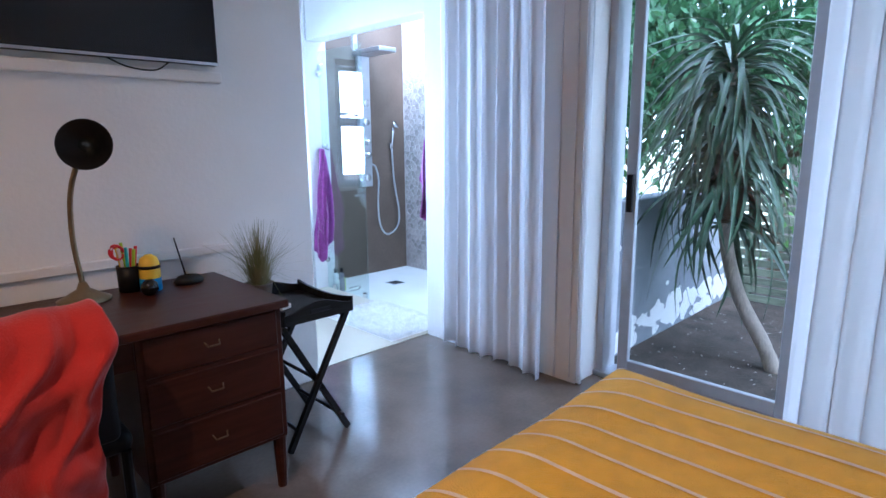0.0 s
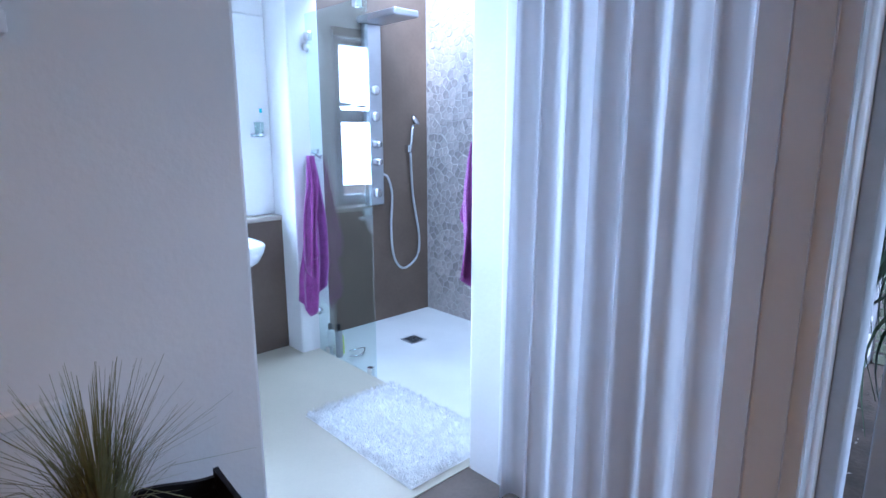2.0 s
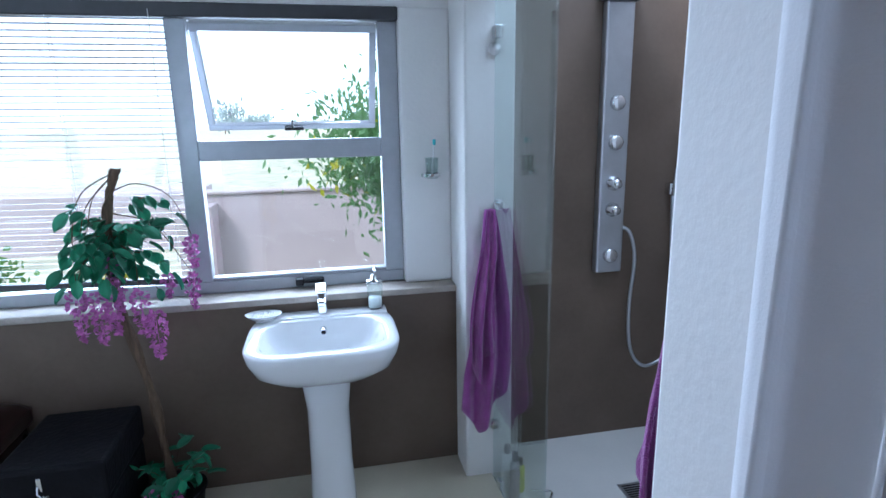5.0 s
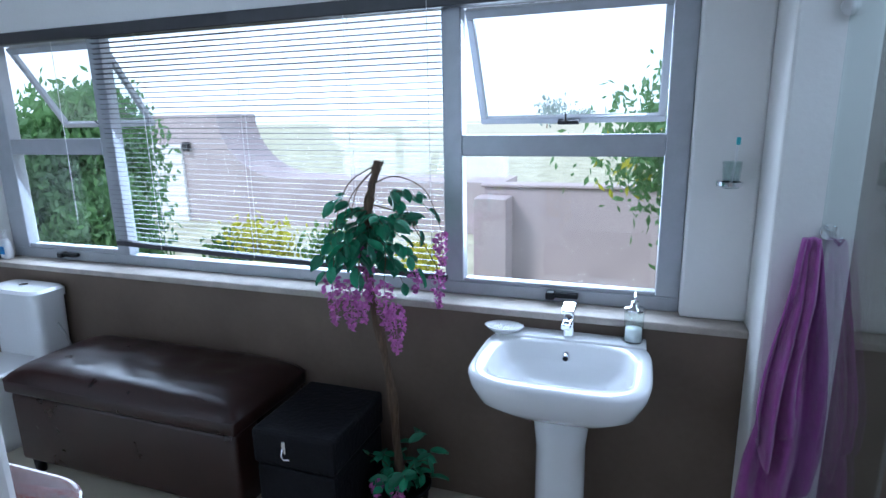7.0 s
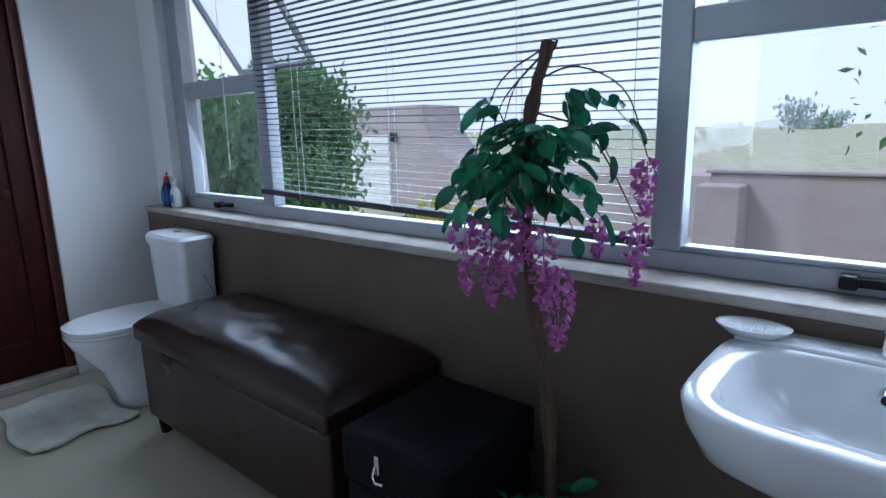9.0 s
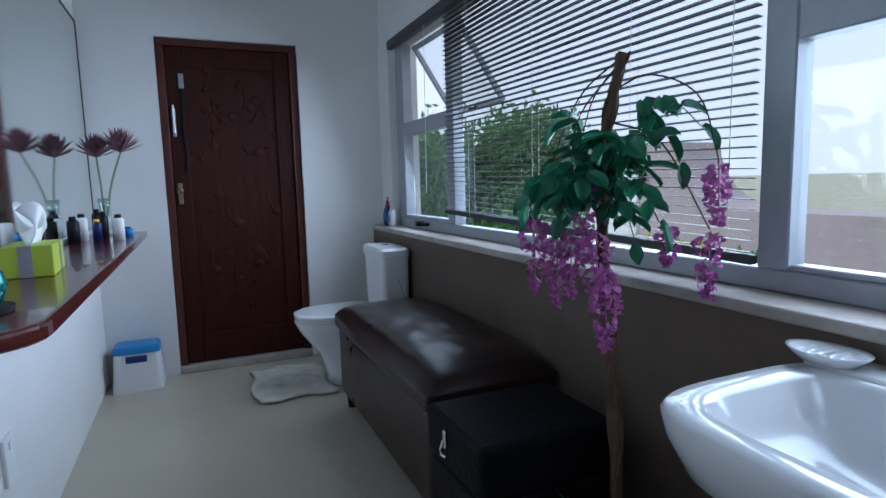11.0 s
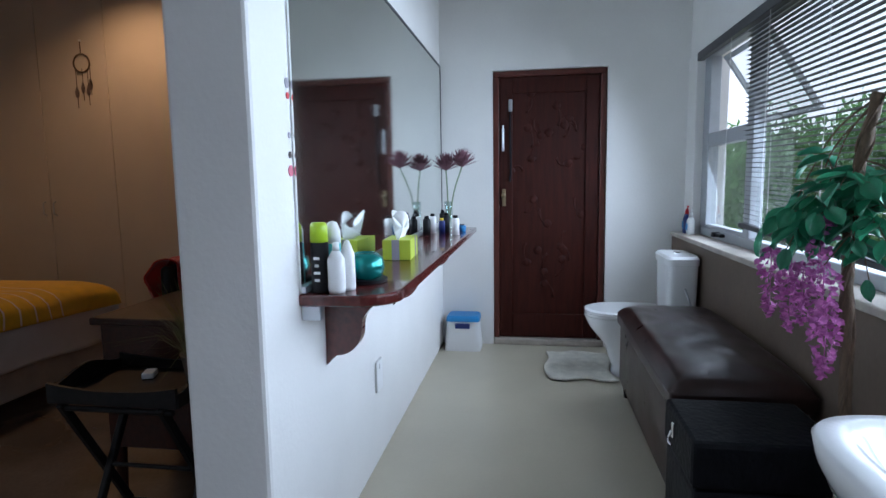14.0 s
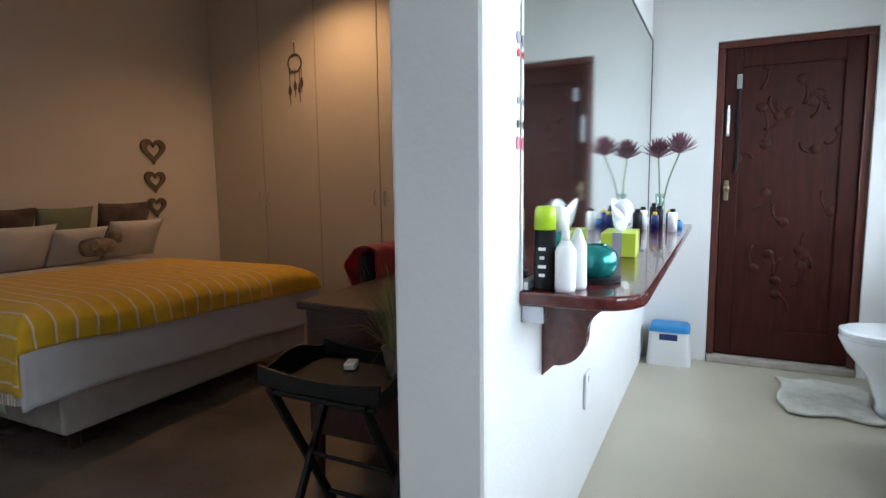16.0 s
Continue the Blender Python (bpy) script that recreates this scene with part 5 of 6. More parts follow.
for ly in (DY0 + 0.055, DY1 - 0.05):
    part("leg", box(bmesh.new(), DX0 + 0.03, DX0 + 0.08, ly - 0.025, ly + 0.025, 0, DZ - 0.03, 0.004, 1), "deskwood", desk)
part("apron", box(bmesh.new(), DX0 + 0.03, 0.88, DY0 + 0.04, DY0 + 0.06, 0.62, DZ - 0.03), "deskwood", desk)

lamp = thing("desk_lamp", pose(0.865, 2.66, DZ), "bronze desk lamp with a bell shade, bulb visible", "lamp")
part("base", lathe(bmesh.new(), [(0, 0), (0.085, 0), (0.088, 0.008), (0.06, 0.022), (0.022, 0.045), (0.012, 0.07), (0, 0.07)], 32), "brass", lamp, smooth=True)
part("neck", tube(bmesh.new(), curve_points([(0, 0, 0.06), (-0.012, 0, 0.22), (-0.008, -0.025, 0.38), (0.015, -0.07, 0.49), (0.045, -0.11, 0.535)], 24), 0.009, 10), "brass", lamp, "flexible bronze neck", True)
shade = part("shade", lathe(bmesh.new(), [(0.018, 0.0), (0.03, 0.015), (0.045, 0.04), (0.078, 0.075), (0.084, 0.082), (0.08, 0.08), (0.042, 0.045), (0.02, 0.02)], 32), "black", lamp, "dark bell-shaped shade", True, at=look((0.055, -0.11, 0.545), (-0.1, -0.42, 0.605)) @ pose(0, 0, 0, 180, 0, 0))
part("bulb", lathe(bmesh.new(), [(0.012, 0.01), (0.014, 0.04), (0.022, 0.06), (0.02, 0.078), (0, 0.09)], 16), "showerglass", shade, "clear spiral bulb", True)
penpot = thing("pen_pot", pose(1.03, 2.70, DZ), "black mesh pen pot full of pens and scissors", "pen pot")
part("pot", lathe(bmesh.new(), [(0, 0), (0.04, 0), (0.042, 0.1), (0.038, 0.1), (0.036, 0.01), (0, 0.01)], 20), "black", penpot, smooth=True)
for k, (mt, a, h) in enumerate((("red_plastic", 0.2, 0.17), ("red_plastic", 0.9, 0.16), ("lime_plastic", 1.8, 0.185), ("toy_yellow", 2.7, 0.18), ("paper", 3.6, 0.17), ("cyan", 4.4, 0.175), ("lime_plastic", 5.2, 0.165))):
    part("pen", cyl(bmesh.new(), (0.012 * math.cos(a), 0.012 * math.sin(a), 0.012), (0.036 * math.cos(a), 0.036 * math.sin(a), h), 0.006, n=8), mt, penpot)
for s in (-1, 1):
    part("scissor_loop", tube(bmesh.new(), [(-0.035 + 0.02 * math.cos(t), s * 0.016, 0.155 + 0.026 * math.sin(t)) for t in (k * 0.55 for k in range(12))], 0.005, 6), "red_plastic", penpot, "red scissor handle", True)
toy = thing("toy_figure", pose(1.09, 2.65, DZ), "yellow capsule toy with a blue lower half", "toy")
part("body", lathe(bmesh.new(), [(0, 0), (0.03, 0), (0.037, 0.01), (0.038, 0.10), (0.03, 0.128), (0.012, 0.14), (0, 0.142)], 24), "toy_yellow", toy, smooth=True)
part("sleeve", lathe(bmesh.new(), [(0.0385, 0.0), (0.0385, 0.05), (0.0395, 0.05), (0.0395, 0.0), (0.0385, 0.0)], 24), "blue", toy, "blue lower half", True)
part("strap", lathe(bmesh.new(), [(0.0385, 0.088), (0.0385, 0.10), (0.0398, 0.10), (0.0398, 0.088), (0.0385, 0.088)], 24), "black", toy, "dark band", True)
router = thing("wifi_antenna", pose(1.235, 2.655, DZ), "dark antenna with a pebble-shaped base", "antenna")
part("base", lathe(bmesh.new(), [(0, 0), (0.045, 0), (0.05, 0.012), (0.035, 0.032), (0, 0.04)], 24, (0, 0, 0), 1.2, 0.85), "black", router, smooth=True)
part("rod", cyl(bmesh.new(), (-0.01, 0, 0.03), (-0.04, 0.01, 0.19), 0.004, 0.0025, 8), "black", router)
solo("glass_ball", lathe(bmesh.new(), [(0, 0), (0.02, 0.004), (0.032, 0.022), (0.028, 0.045), (0.012, 0.06), (0, 0.06)], 16), "screen", "small dark glass ornament on the desk", "ornament", True, m=pose(1.06, 2.57, DZ))

random.seed(21)
gp = thing("potted_grass", pose(1.565, 2.715, 0.591), "tuft of artificial grass in a small clay pot", "plant")
part("pot", lathe(bmesh.new(), [(0, 0), (0.045, 0), (0.06, 0.085), (0.064, 0.09), (0.055, 0.088), (0, 0.08)], 24), "heart", gp, "small pale pot", True)
b = bmesh.new()
for k in range(420):
    a, lean, ln = random.uniform(0, 6.28), abs(random.gauss(0, 0.34)), random.uniform(0.14, 0.32)
    r0 = random.uniform(0, 0.04)
    p = Vector((r0 * math.cos(a), r0 * math.sin(a), 0.07))
    side = Vector((-math.sin(a), math.cos(a), 0)) * 0.0018
    ring = []
    for f in (0, 0.5, 1.0):
        th = lean * (0.5 + f)
        c = p + Vector((math.cos(a) * math.sin(th), math.sin(a) * math.sin(th), math.cos(th))) * ln * f
        ring.append((b.verts.new(c - side * (1 - f * 0.8)), b.verts.new(c + side * (1 - f * 0.8))))
    for (p0, p1), (q0, q1) in zip(ring, ring[1:]):
        b.faces.new((p0, p1, q1, q0))
tagged(part("blades", b, "grass", gp, "green and straw blades"), kind="stuff")
solo("phone_charger", box(bmesh.new(), -0.03, 0.03, -0.02, 0.02, 0, 0.022, 0.005, 2), "paper", "small white charger on the black tray", "charger", m=pose(1.58, 2.53, 0.591, 0, 0, 20))

# tray table
tray = thing("butler_tray_table", pose(1.64, 2.56, 0), "black wooden butler tray on a folding stand", "tray table")
part("tray_base", box(bmesh.new(), -0.165, 0.165, -0.225, 0.225, 0.575, 0.59, 0.003, 1), "blackwood", tray)


def tray_side(length, axis, off, handle):
    b = bmesh.new()
    n = 24
    lo, hi = [], []
    for k in range(n + 1):
        s = -length / 2 + length * k / n
        h = 0.045 + (0.035 * math.cos(math.pi * s / length) ** 2 if handle else 0.02 * abs(2 * s / length) ** 2)
        for d in (-0.006, 0.006):
            for z, keep in ((0.577, lo), (0.577 + h, hi)):
                p = (s, off + d, z) if axis == "x" else (off + d, s, z)
                keep.append(b.verts.new(p))
    for k in range(n):
        i = 2 * k
        for q in ((lo[i], lo[i + 2], hi[i + 2], hi[i]), (lo[i + 1], hi[i + 1], hi[i + 3], lo[i + 3]), (hi[i], hi[i + 2], hi[i + 3], hi[i + 1]), (lo[i], lo[i + 1], lo[i + 3], lo[i + 2])):
            b.faces.new(q)
    for k in (0, n):
        b.faces.new((lo[2 * k], lo[2 * k + 1], hi[2 * k + 1], hi[2 * k]))
    return part("tray_side", b, "blackwood", tray)


tray_side(0.452, "y", -0.165, False), tray_side(0.452, "y", 0.165, False)
for off in (-0.225, 0.225):
    s = tray_side(0.33, "x", off, True)
    part("handle_slot", box(bmesh.new(), -0.05, 0.05, off - 0.0075, off + 0.0075, 0.605, 0.628, 0.004, 1), "black", s)
for off, s in ((-0.19, 1), (-0.165, -1), (0.165, 1), (0.19, -1)):
    bm = bmesh.new()
    box(bm, -0.014, 0.014, -0.011, 0.011, -0.325, 0.325, 0.003, 1)
    part("leg", bm, "blackwood", tray, at=pose(0, off, 0.288, 0, s * 29, 0))
for x, z in ((-0.15, 0.555), (0.15, 0.555)):
    part("stretcher", cyl(bmesh.new(), (x, -0.2, z), (x, 0.2, z), 0.01, n=10), "blackwood", tray)
part("cross_rod", cyl(bmesh.new(), (0.0, -0.2, 0.288), (0.0, 0.2, 0.288), 0.008, n=10), "blackwood", tray)
for x in (-0.11, 0.11):
    part("stretcher", cyl(bmesh.new(), (x, -0.2, 0.09), (x, 0.2, 0.09), 0.009, n=10), "blackwood", tray)

# chair with a red fleece
chair = thing("desk_chair", pose(0.62, 2.05, 0), "black upholstered chair pushed under the desk", "chair")
part("seat", box(bmesh.new(), -0.205, 0.205, 0.0, 0.42, 0.42, 0.49, 0.03, 3), "black", chair, smooth=True)
part("backrest", box(bmesh.new(), -0.205, 0.17, -0.03, 0.03, 0.48, 0.86, 0.024, 3), "black", chair, smooth=True)
for sx in (-0.18, 0.18):
    for y0 in (0.01, 0.38):
        part("leg", cyl(bmesh.new(), (sx, y0, 0), (sx, y0, 0.43), 0.015, n=10), "black", chair)


def fleece(u, v):
    """Jacket thrown over the back: a short fall behind, a long bunched fall in front."""
    s = 2.6 * v - 0.6                         # along the cloth from the far hem over the top to the near hem
    n1 = noise.noise((u * 3.2, s * 2.2, 4.1))
    n2 = noise.noise((u * 7.5 + s, s * 4.0, 9.3))
    if s < 0:
        y, z = 0.045, 0.885 + s * 0.42
    elif s < 0.18:
        t = s / 0.18 * math.pi
        y, z = 0.045 * math.cos(t), 0.885 + 0.028 * math.sin(t)
    else:
        y, z = -0.045 - 0.05 * math.sin(min(1, (s - 0.18) * 1.6) * math.pi * 0.6), 0.885 - (s - 0.18) * 0.34
    w = 0.40 * (1 + 0.10 * math.sin(math.pi * min(1, max(0, s)) * 0.9)) * (1 - 0.16 * max(0, s - 1.0))
    near = min(1, max(0, s * 3))
    x = (u - 0.5) * w - 0.06 + near * (0.03 * math.sin(s * 4.2 + 1) - 0.05 * max(0, s - 0.9)) + 0.012 * n2
    ridge = abs(math.sin(u * 8.5 + s * 2.4 + 2.2 * n1))
    y -= near * (0.045 * n1 + 0.035 * (1 - ridge) ** 1.5 + 0.02 * n2 + 0.02 * math.sin(math.pi * u))
    return Vector((x, y, z + 0.012 * n2 - 0.05 * near * (u - 0.5) ** 2 + 0.05 * max(0, s - 1.4) * math.sin(u * 6)))


b = sheet(bmesh.new(), fleece, 70, 90)
solo("red_fleece", b, "red", "bright red rumpled fleece draped over the chair back", "jacket", True, 0.008, pose(0.60, 2.05, -0.02))

# ---- bed ----
BX0, BX1, BY0, BY1, BT = 0.0, 1.82, YH + 0.02, 1.06, 0.69
BB = 1.68                                    # east side of the base, inside the overhanging duvet
bed = thing("bed", pose(0, 0, 0), "double bed with beige base, white cover and mustard throw", "bed")
part("base", box(bmesh.new(), BX0 + 0.03, BB, BY0, BY1 - 0.03, 0.09, 0.33, 0.02, 2), "bedbase", bed)
part("mattress", box(bmesh.new(), BX0 + 0.02, BB + 0.02, BY0, BY1 - 0.03, 0.335, BT - 0.08, 0.09, 4), "linen", bed, smooth=True)
for lx in (BX0 + 0.1, BB - 0.08):
    for ly in (BY0 + 0.1, BY1 - 0.1):
        part("leg", cyl(bmesh.new(), (lx, ly, 0), (lx, ly, 0.095), 0.025, 0.03, 12), "deskwood", bed)


def drape(x, y, hem, seed, puff=0.0):
    """Height and outward push of a cover over the mattress; x and y run past its edges by the length that hangs."""
    ex = max(0.0, BX0 - x, x - BX1)
    ey = max(0.0, y - BY1)
    cx, cy = min(max(x, BX0), BX1), min(y, BY1)
    e = max(ex, ey)
    w = 0.018 * math.sin(9 * x + 7 * y + seed) * min(1, e * 8)
    top = BT + puff - 0.055 * (1 - (cx - BX0) / (BX1 - BX0)) + 0.012 * noise.noise((x * 3, y * 3, seed))
    z = top - min(e, hem)
    inside = min(BX1 - cx, cx - BX0, BY1 - cy)
    z -= 0.045 * max(0.0, 1 - inside / 0.16) ** 2
    rnd = 0.05
    if e < rnd:
        z = top - 0.8 * e - 0.045 * max(0.0, 1 - inside / 0.16) ** 2
    ox = (math.copysign(min(1, ex / rnd) * (0.012 + w + puff) + 0.10 * e * (1 if ex and ey else 0.15), x - cx) if ex else 0)
    oy = (min(1, ey / rnd) * (0.012 + w + puff) + 0.10 * e * (1 if ex and ey else 0.15) if ey else 0)
    return Vector((cx + ox, cy + oy, z))


b = bmesh.new()
sheet(b, lambda u, v: drape(BX0 - 0.34 + (BX1 - BX0 + 0.70) * u, BY0 + 0.5 + (BY1 - BY0 - 0.5 + 0.34) * v, 0.34, 1.0), 90, 80)
solo("bed_cover", b, "linen", "rumpled white bed cover hanging over the sides", "bedding", True, 0.006)
solo("printed_quilt", sheet(bmesh.new(), lambda u, v: drape(BX1 - 0.3 + 0.72 * u, 0.1 + 0.82 * v, 0.40, 2.0, 0.010), 40, 40), "quilt", "green leaf-printed quilt showing below the yellow throw", "quilt", True, 0.005)
throw = thing("throw_blanket", pose(0, 0, 0), "mustard yellow throw with cream stripes across the bed", "blanket")
TY0, TY1, TX0, TX1 = -0.15, BY1 + 0.13, BX0 - 0.06, BX1 + 0.30
part("cloth", sheet(bmesh.new(), lambda u, v: drape(TX0 + (TX1 - TX0) * u, TY0 + (TY1 - TY0) * v, 0.30, 1.0, 0.018), 90, 80), "yellow", throw, smooth=True, thick=0.006)
for k in range(19):
    x0 = TX1 - 0.05 - k * 0.092
    if x0 < TX0 + 0.02:
        break
    part("stripe", sheet(bmesh.new(), lambda u, v: drape(x0 + 0.010 * u, TY0 + (TY1 - TY0) * v, 0.30, 1.0, 0.0235), 2, 80), "stripe", throw, smooth=True)
b = bmesh.new()
for k in range(60):
    y = TY0 + (TY1 - TY0 - 0.12) * k / 60
    p = drape(TX1, y, 0.30, 1.0, 0.02)
    tube(b, [p, p + Vector((0.004, 0.004, -0.05))], 0.003, 5)
tagged(part("fringe", b, "stripe", throw, "cream tassel fringe"), kind="stuff")


def pillow(x, y, z, w, h, tilt, mat, label, turn=0):
    b = bmesh.new()
    for s in (-1, 1):
        sheet(b, lambda u, v: Vector(((u - 0.5) * w * (1 - 0.05 * math.sin(math.pi * v)), s * 0.07 * (math.sin(math.pi * u) * math.sin(math.pi * v)) ** 0.5 + 0.004 * noise.noise((u * 5, v * 5, x)), (v - 0.5) * h * (1 - 0.05 * math.sin(math.pi * u)))), 16, 14)
    bmesh.ops.remove_doubles(b, verts=b.verts, dist=0.001)
    return solo("pillow", b, mat, label, "pillow", True, m=pose(x, y, z, tilt, 0, turn))


pillow(0.98, YH + 0.17, 0.86, 0.42, 0.44, -18, "dark_print", "dark printed pillow standing against the wall")
pillow(0.56, YH + 0.16, 0.86, 0.42, 0.42, -16, "sage", "sage green pillow standing against the wall")
pillow(0.09, YH + 0.17, 0.87, 0.46, 0.44, -16, "dark_print", "dark printed pillow standing against the wall")
pillow(1.0, YH + 0.40, 0.80, 0.46, 0.36, -28, "linen", "white pillow leaning on a dark one", 6)
pillow(0.60, YH + 0.38, 0.78, 0.40, 0.32, -30, "linen", "white pillow leaning on a green one")
pillow(0.17, YH + 0.40, 0.80, 0.42, 0.36, -34, "linen", "white pillow leaning on a dark one", -8)
b = bmesh.new()
lathe(b, [(0, -0.14), (0.05, -0.12), (0.07, 0), (0.06, 0.1), (0, 0.13)], 16)
bmesh.ops.rotate(b, verts=b.verts, matrix=Matrix.Rotation(1.57, 3, "Y"), cent=(0, 0, 0))
lathe(b, [(0, -0.05), (0.045, -0.03), (0.055, 0.01), (0.04, 0.05), (0, 0.06)], 14, (-0.15, 0, 0.05))
solo("plush_toy", b, "plush", "spotted plush animal lying before the pillows", "plush toy", True, m=pose(0.60, YH + 0.62, BT + 0.095, 0, 0, 10))


def heart(z, s, x=-0.36):
    b = bmesh.new()
    ring = []
    for k in range(40):
        t = 2 * math.pi * k / 40
        hx, hz = 16 * math.sin(t) ** 3 / 17, (13 * math.cos(t) - 5 * math.cos(2 * t) - 2 * math.cos(3 * t) - math.cos(4 * t)) / 17
        ring.append([b.verts.new((f * s * hx, y, f * s * hz - s * 0.05 * (1 - f))) for f, y in ((1, 0), (1, 0.02), (0.55, 0.022), (0.55, 0))])
    for k in range(40):
        p, q = ring[k], ring[(k + 1) % 40]
        for i in range(4):
            b.faces.new((p[i], p[(i + 1) % 4], q[(i + 1) % 4], q[i]))
    return solo("wooden_heart", b, "heart", "carved pale wooden heart hung on the wall", "wall ornament", m=pose(x, YH + 0.002, z), group="string of hearts")


heart(1.53, 0.13), heart(1.26, 0.11), heart(1.03, 0.10)

# wardrobe
wd = thing("wardrobe", pose(XC, 0, 0), "tall cream built-in wardrobe with bar handles", "wardrobe")
part("carcass", box(bmesh.new(), -0.6, -0.022, YH + 0.002, YS - 0.012, 0.0, H_BED - 0.01), "wardrobe", wd)
n = 6
w = (YS - 0.012 - YH) / n
for k in range(n):
    y0 = YH + k * w
    d = part("wardrobe_door", box(bmesh.new(), -0.02, 0, y0 + 0.004, y0 + w - 0.003, 0.1, 2.98, 0.003, 1), "wardrobe", wd)
    hy = y0 + w - 0.05 if k % 2 == 0 else y0 + 0.05
    part("door_handle", tube(bmesh.new(), [(0, hy, 1.02), (0.028, hy, 1.035), (0.028, hy, 1.125), (0, hy, 1.14)], 0.006), "steel", d, "steel bar handle", True)
part("plinth", box(bmesh.new(), -0.018, -0.008, YH + 0.002, YS - 0.012, 0.0, 0.095), "wardrobe", wd)
dc = thing("dream_catcher", pose(XC + 0.012, 0.13, 2.47), "dark feathered dream catcher hanging on the wardrobe", "dream catcher")
part("cord", cyl(bmesh.new(), (0, 0, 0), (0, 0, -0.10), 0.004, n=6), "bark", dc)
part("ring", tube(bmesh.new(), [(0, 0.075 * math.sin(t), -0.175 + 0.075 * math.cos(t)) for t in (k * 2 * math.pi / 20 for k in range(21))], 0.007, 6), "bark", dc, smooth=True)
for y, ln in ((-0.06, 0.32), (0.0, 0.26), (0.05, 0.3), (0.075, 0.22)):
    part("string", cyl(bmesh.new(), (0, y, -0.22), (0, y, -0.22 - ln), 0.003, n=5), "bark", dc)
    part("feather", lathe(bmesh.new(), [(0, -0.05), (0.016, -0.03), (0.02, 0.0), (0.008, 0.04), (0, 0.05)], 8, (0.004, y, -0.22 - ln * 0.6), 0.35, 1.0), "dark_print", dc)
part("hook", cyl(bmesh.new(), (-0.012, 0, 0.01), (0.01, 0, 0.01), 0.008, n=8), "paper", dc)

# bedside shadow side: ceiling lamp that washes the wardrobe
cl = thing("ceiling_downlight", pose(-0.45, 0.75, H_BED), "small round recessed downlight with a warm glow", "ceiling light")
part("rim", lathe(bmesh.new(), [(0.045, 0.0), (0.06, 0.0), (0.058, -0.012), (0.045, -0.008), (0.045, 0.0)], 24), "paper", cl, smooth=True)
lampd = bpy.data.lights.new("downlight", "SPOT")
lampd.energy, lampd.color, lampd.spot_size, lampd.spot_blend, lampd.shadow_soft_size = 86, WARM, radians(140), 0.8, 0.05
spot = new("downlight", lampd)
spot.matrix_world = pose(-0.45, 0.75, H_BED - 0.03)

# ---- stones of the shower wall ----
random.seed(8)


def clip(poly, px, py, nx, ny):
    """Keeps the side of a polygon that lies behind the line through p with normal n."""
    out = []
    for (ax, ay), (bx, by) in zip(poly, poly[1:] + poly[:1]):
        da, db = (ax - px) * nx + (ay - py) * ny, (bx - px) * nx + (by - py) * ny
        if da <= 0:
            out.append((ax, ay))
        if da * db < 0:
            f = da / (da - db)
            out.append((ax + (bx - ax) * f, ay + (by - ay) * f))
    return out


SY, SZ = 0.064, 0.052                          # mean width and height of a stone
NY, NZ = int((4.95 - YT) / SY), int(2.80 / SZ)
seeds = {(i, k): (YT + (i + 0.5 + (0.5 if k % 2 else 0) + random.uniform(-0.42, 0.42)) * SY, -0.03 + (k + 0.5 + random.uniform(-0.4, 0.4)) * SZ) for i in range(-2, NY + 3) for k in range(-2, NZ + 3)}
cells = []
for (i, k), (py, pz) in seeds.items():
    if not (0 <= i < NY and 0 <= k < NZ):
        continue
    poly = [(py - 0.06, pz - 0.06), (py + 0.06, pz - 0.06), (py + 0.06, pz + 0.06), (py - 0.06, pz + 0.06)]
    for di in range(-2, 3):
        for dk in range(-2, 3):
            if di or dk:
                qy, qz = seeds[(i + di, k + dk)]
                d = math.hypot(qy - py, qz - pz)
                gap = 0.0038
                ny, nz = (qy - py) / d, (qz - pz) / d
                poly = clip(poly, (py + qy) / 2 - ny * gap, (pz + qz) / 2 - nz * gap, ny, nz)
    poly = [(min(4.944, max(YT + 0.006, y)), max(-0.026, z)) for y, z in poly]
    if len(poly) > 2:
        cells.append((sum(p[0] for p in poly) / len(poly), sum(p[1] for p in poly) / len(poly), poly))
order = sorted(range(len(cells)), key=lambda i: (cells[i][0] - 4.7) ** 2 * 4 + (cells[i][1] - 1.0) ** 2)
far_v, far_f = [], []
for rank, i in enumerate(order):
    cy, cz, poly = cells[i]
    h, n = random.uniform(0.002, 0.006), len(poly)
    tilt_y, tilt_z = random.uniform(-0.06, 0.06), random.uniform(-0.06, 0.06)
    vs, fs = [], []
    for f, x in ((1.0, 0.0), (0.97, -h * 0.7), (0.84, -h)):
        vs += [(x + ((y - cy) * tilt_y + (z - cz) * tilt_z if x else 0), (y - cy) * f, (z - cz) * f) for y, z in poly]
    for a in (0, 1):
        fs += [(a * n + j, a * n + (j + 1) % n, (a + 1) * n + (j + 1) % n, (a + 1) * n + j) for j in range(n)]
    fs.append(tuple(range(2 * n, 3 * n)))
    if rank < 300:
        me = bpy.data.meshes.new("stone")
        me.from_pydata(vs, [], fs)
        me.materials.append(M["stone"])
        o = new("stone", me)
        o.parent = stone_wall
        o.matrix_basis = Matrix.Translation((XS, cy, cz))
    else:
        k0 = len(far_v)
        far_v += [(XS + x, cy + y, cz + z) for x, y, z in vs]
        far_f += [tuple(k0 + j for j in q) for q in fs]
me = bpy.data.meshes.new("stone_cladding")
me.from_pydata(far_v, [], far_f)
me.materials.append(M["stone"])
o = new("stone_cladding", me)
o.parent = stone_wall
tagged(o, kind="stuff")

# ---- outdoors ----
random.seed(14)
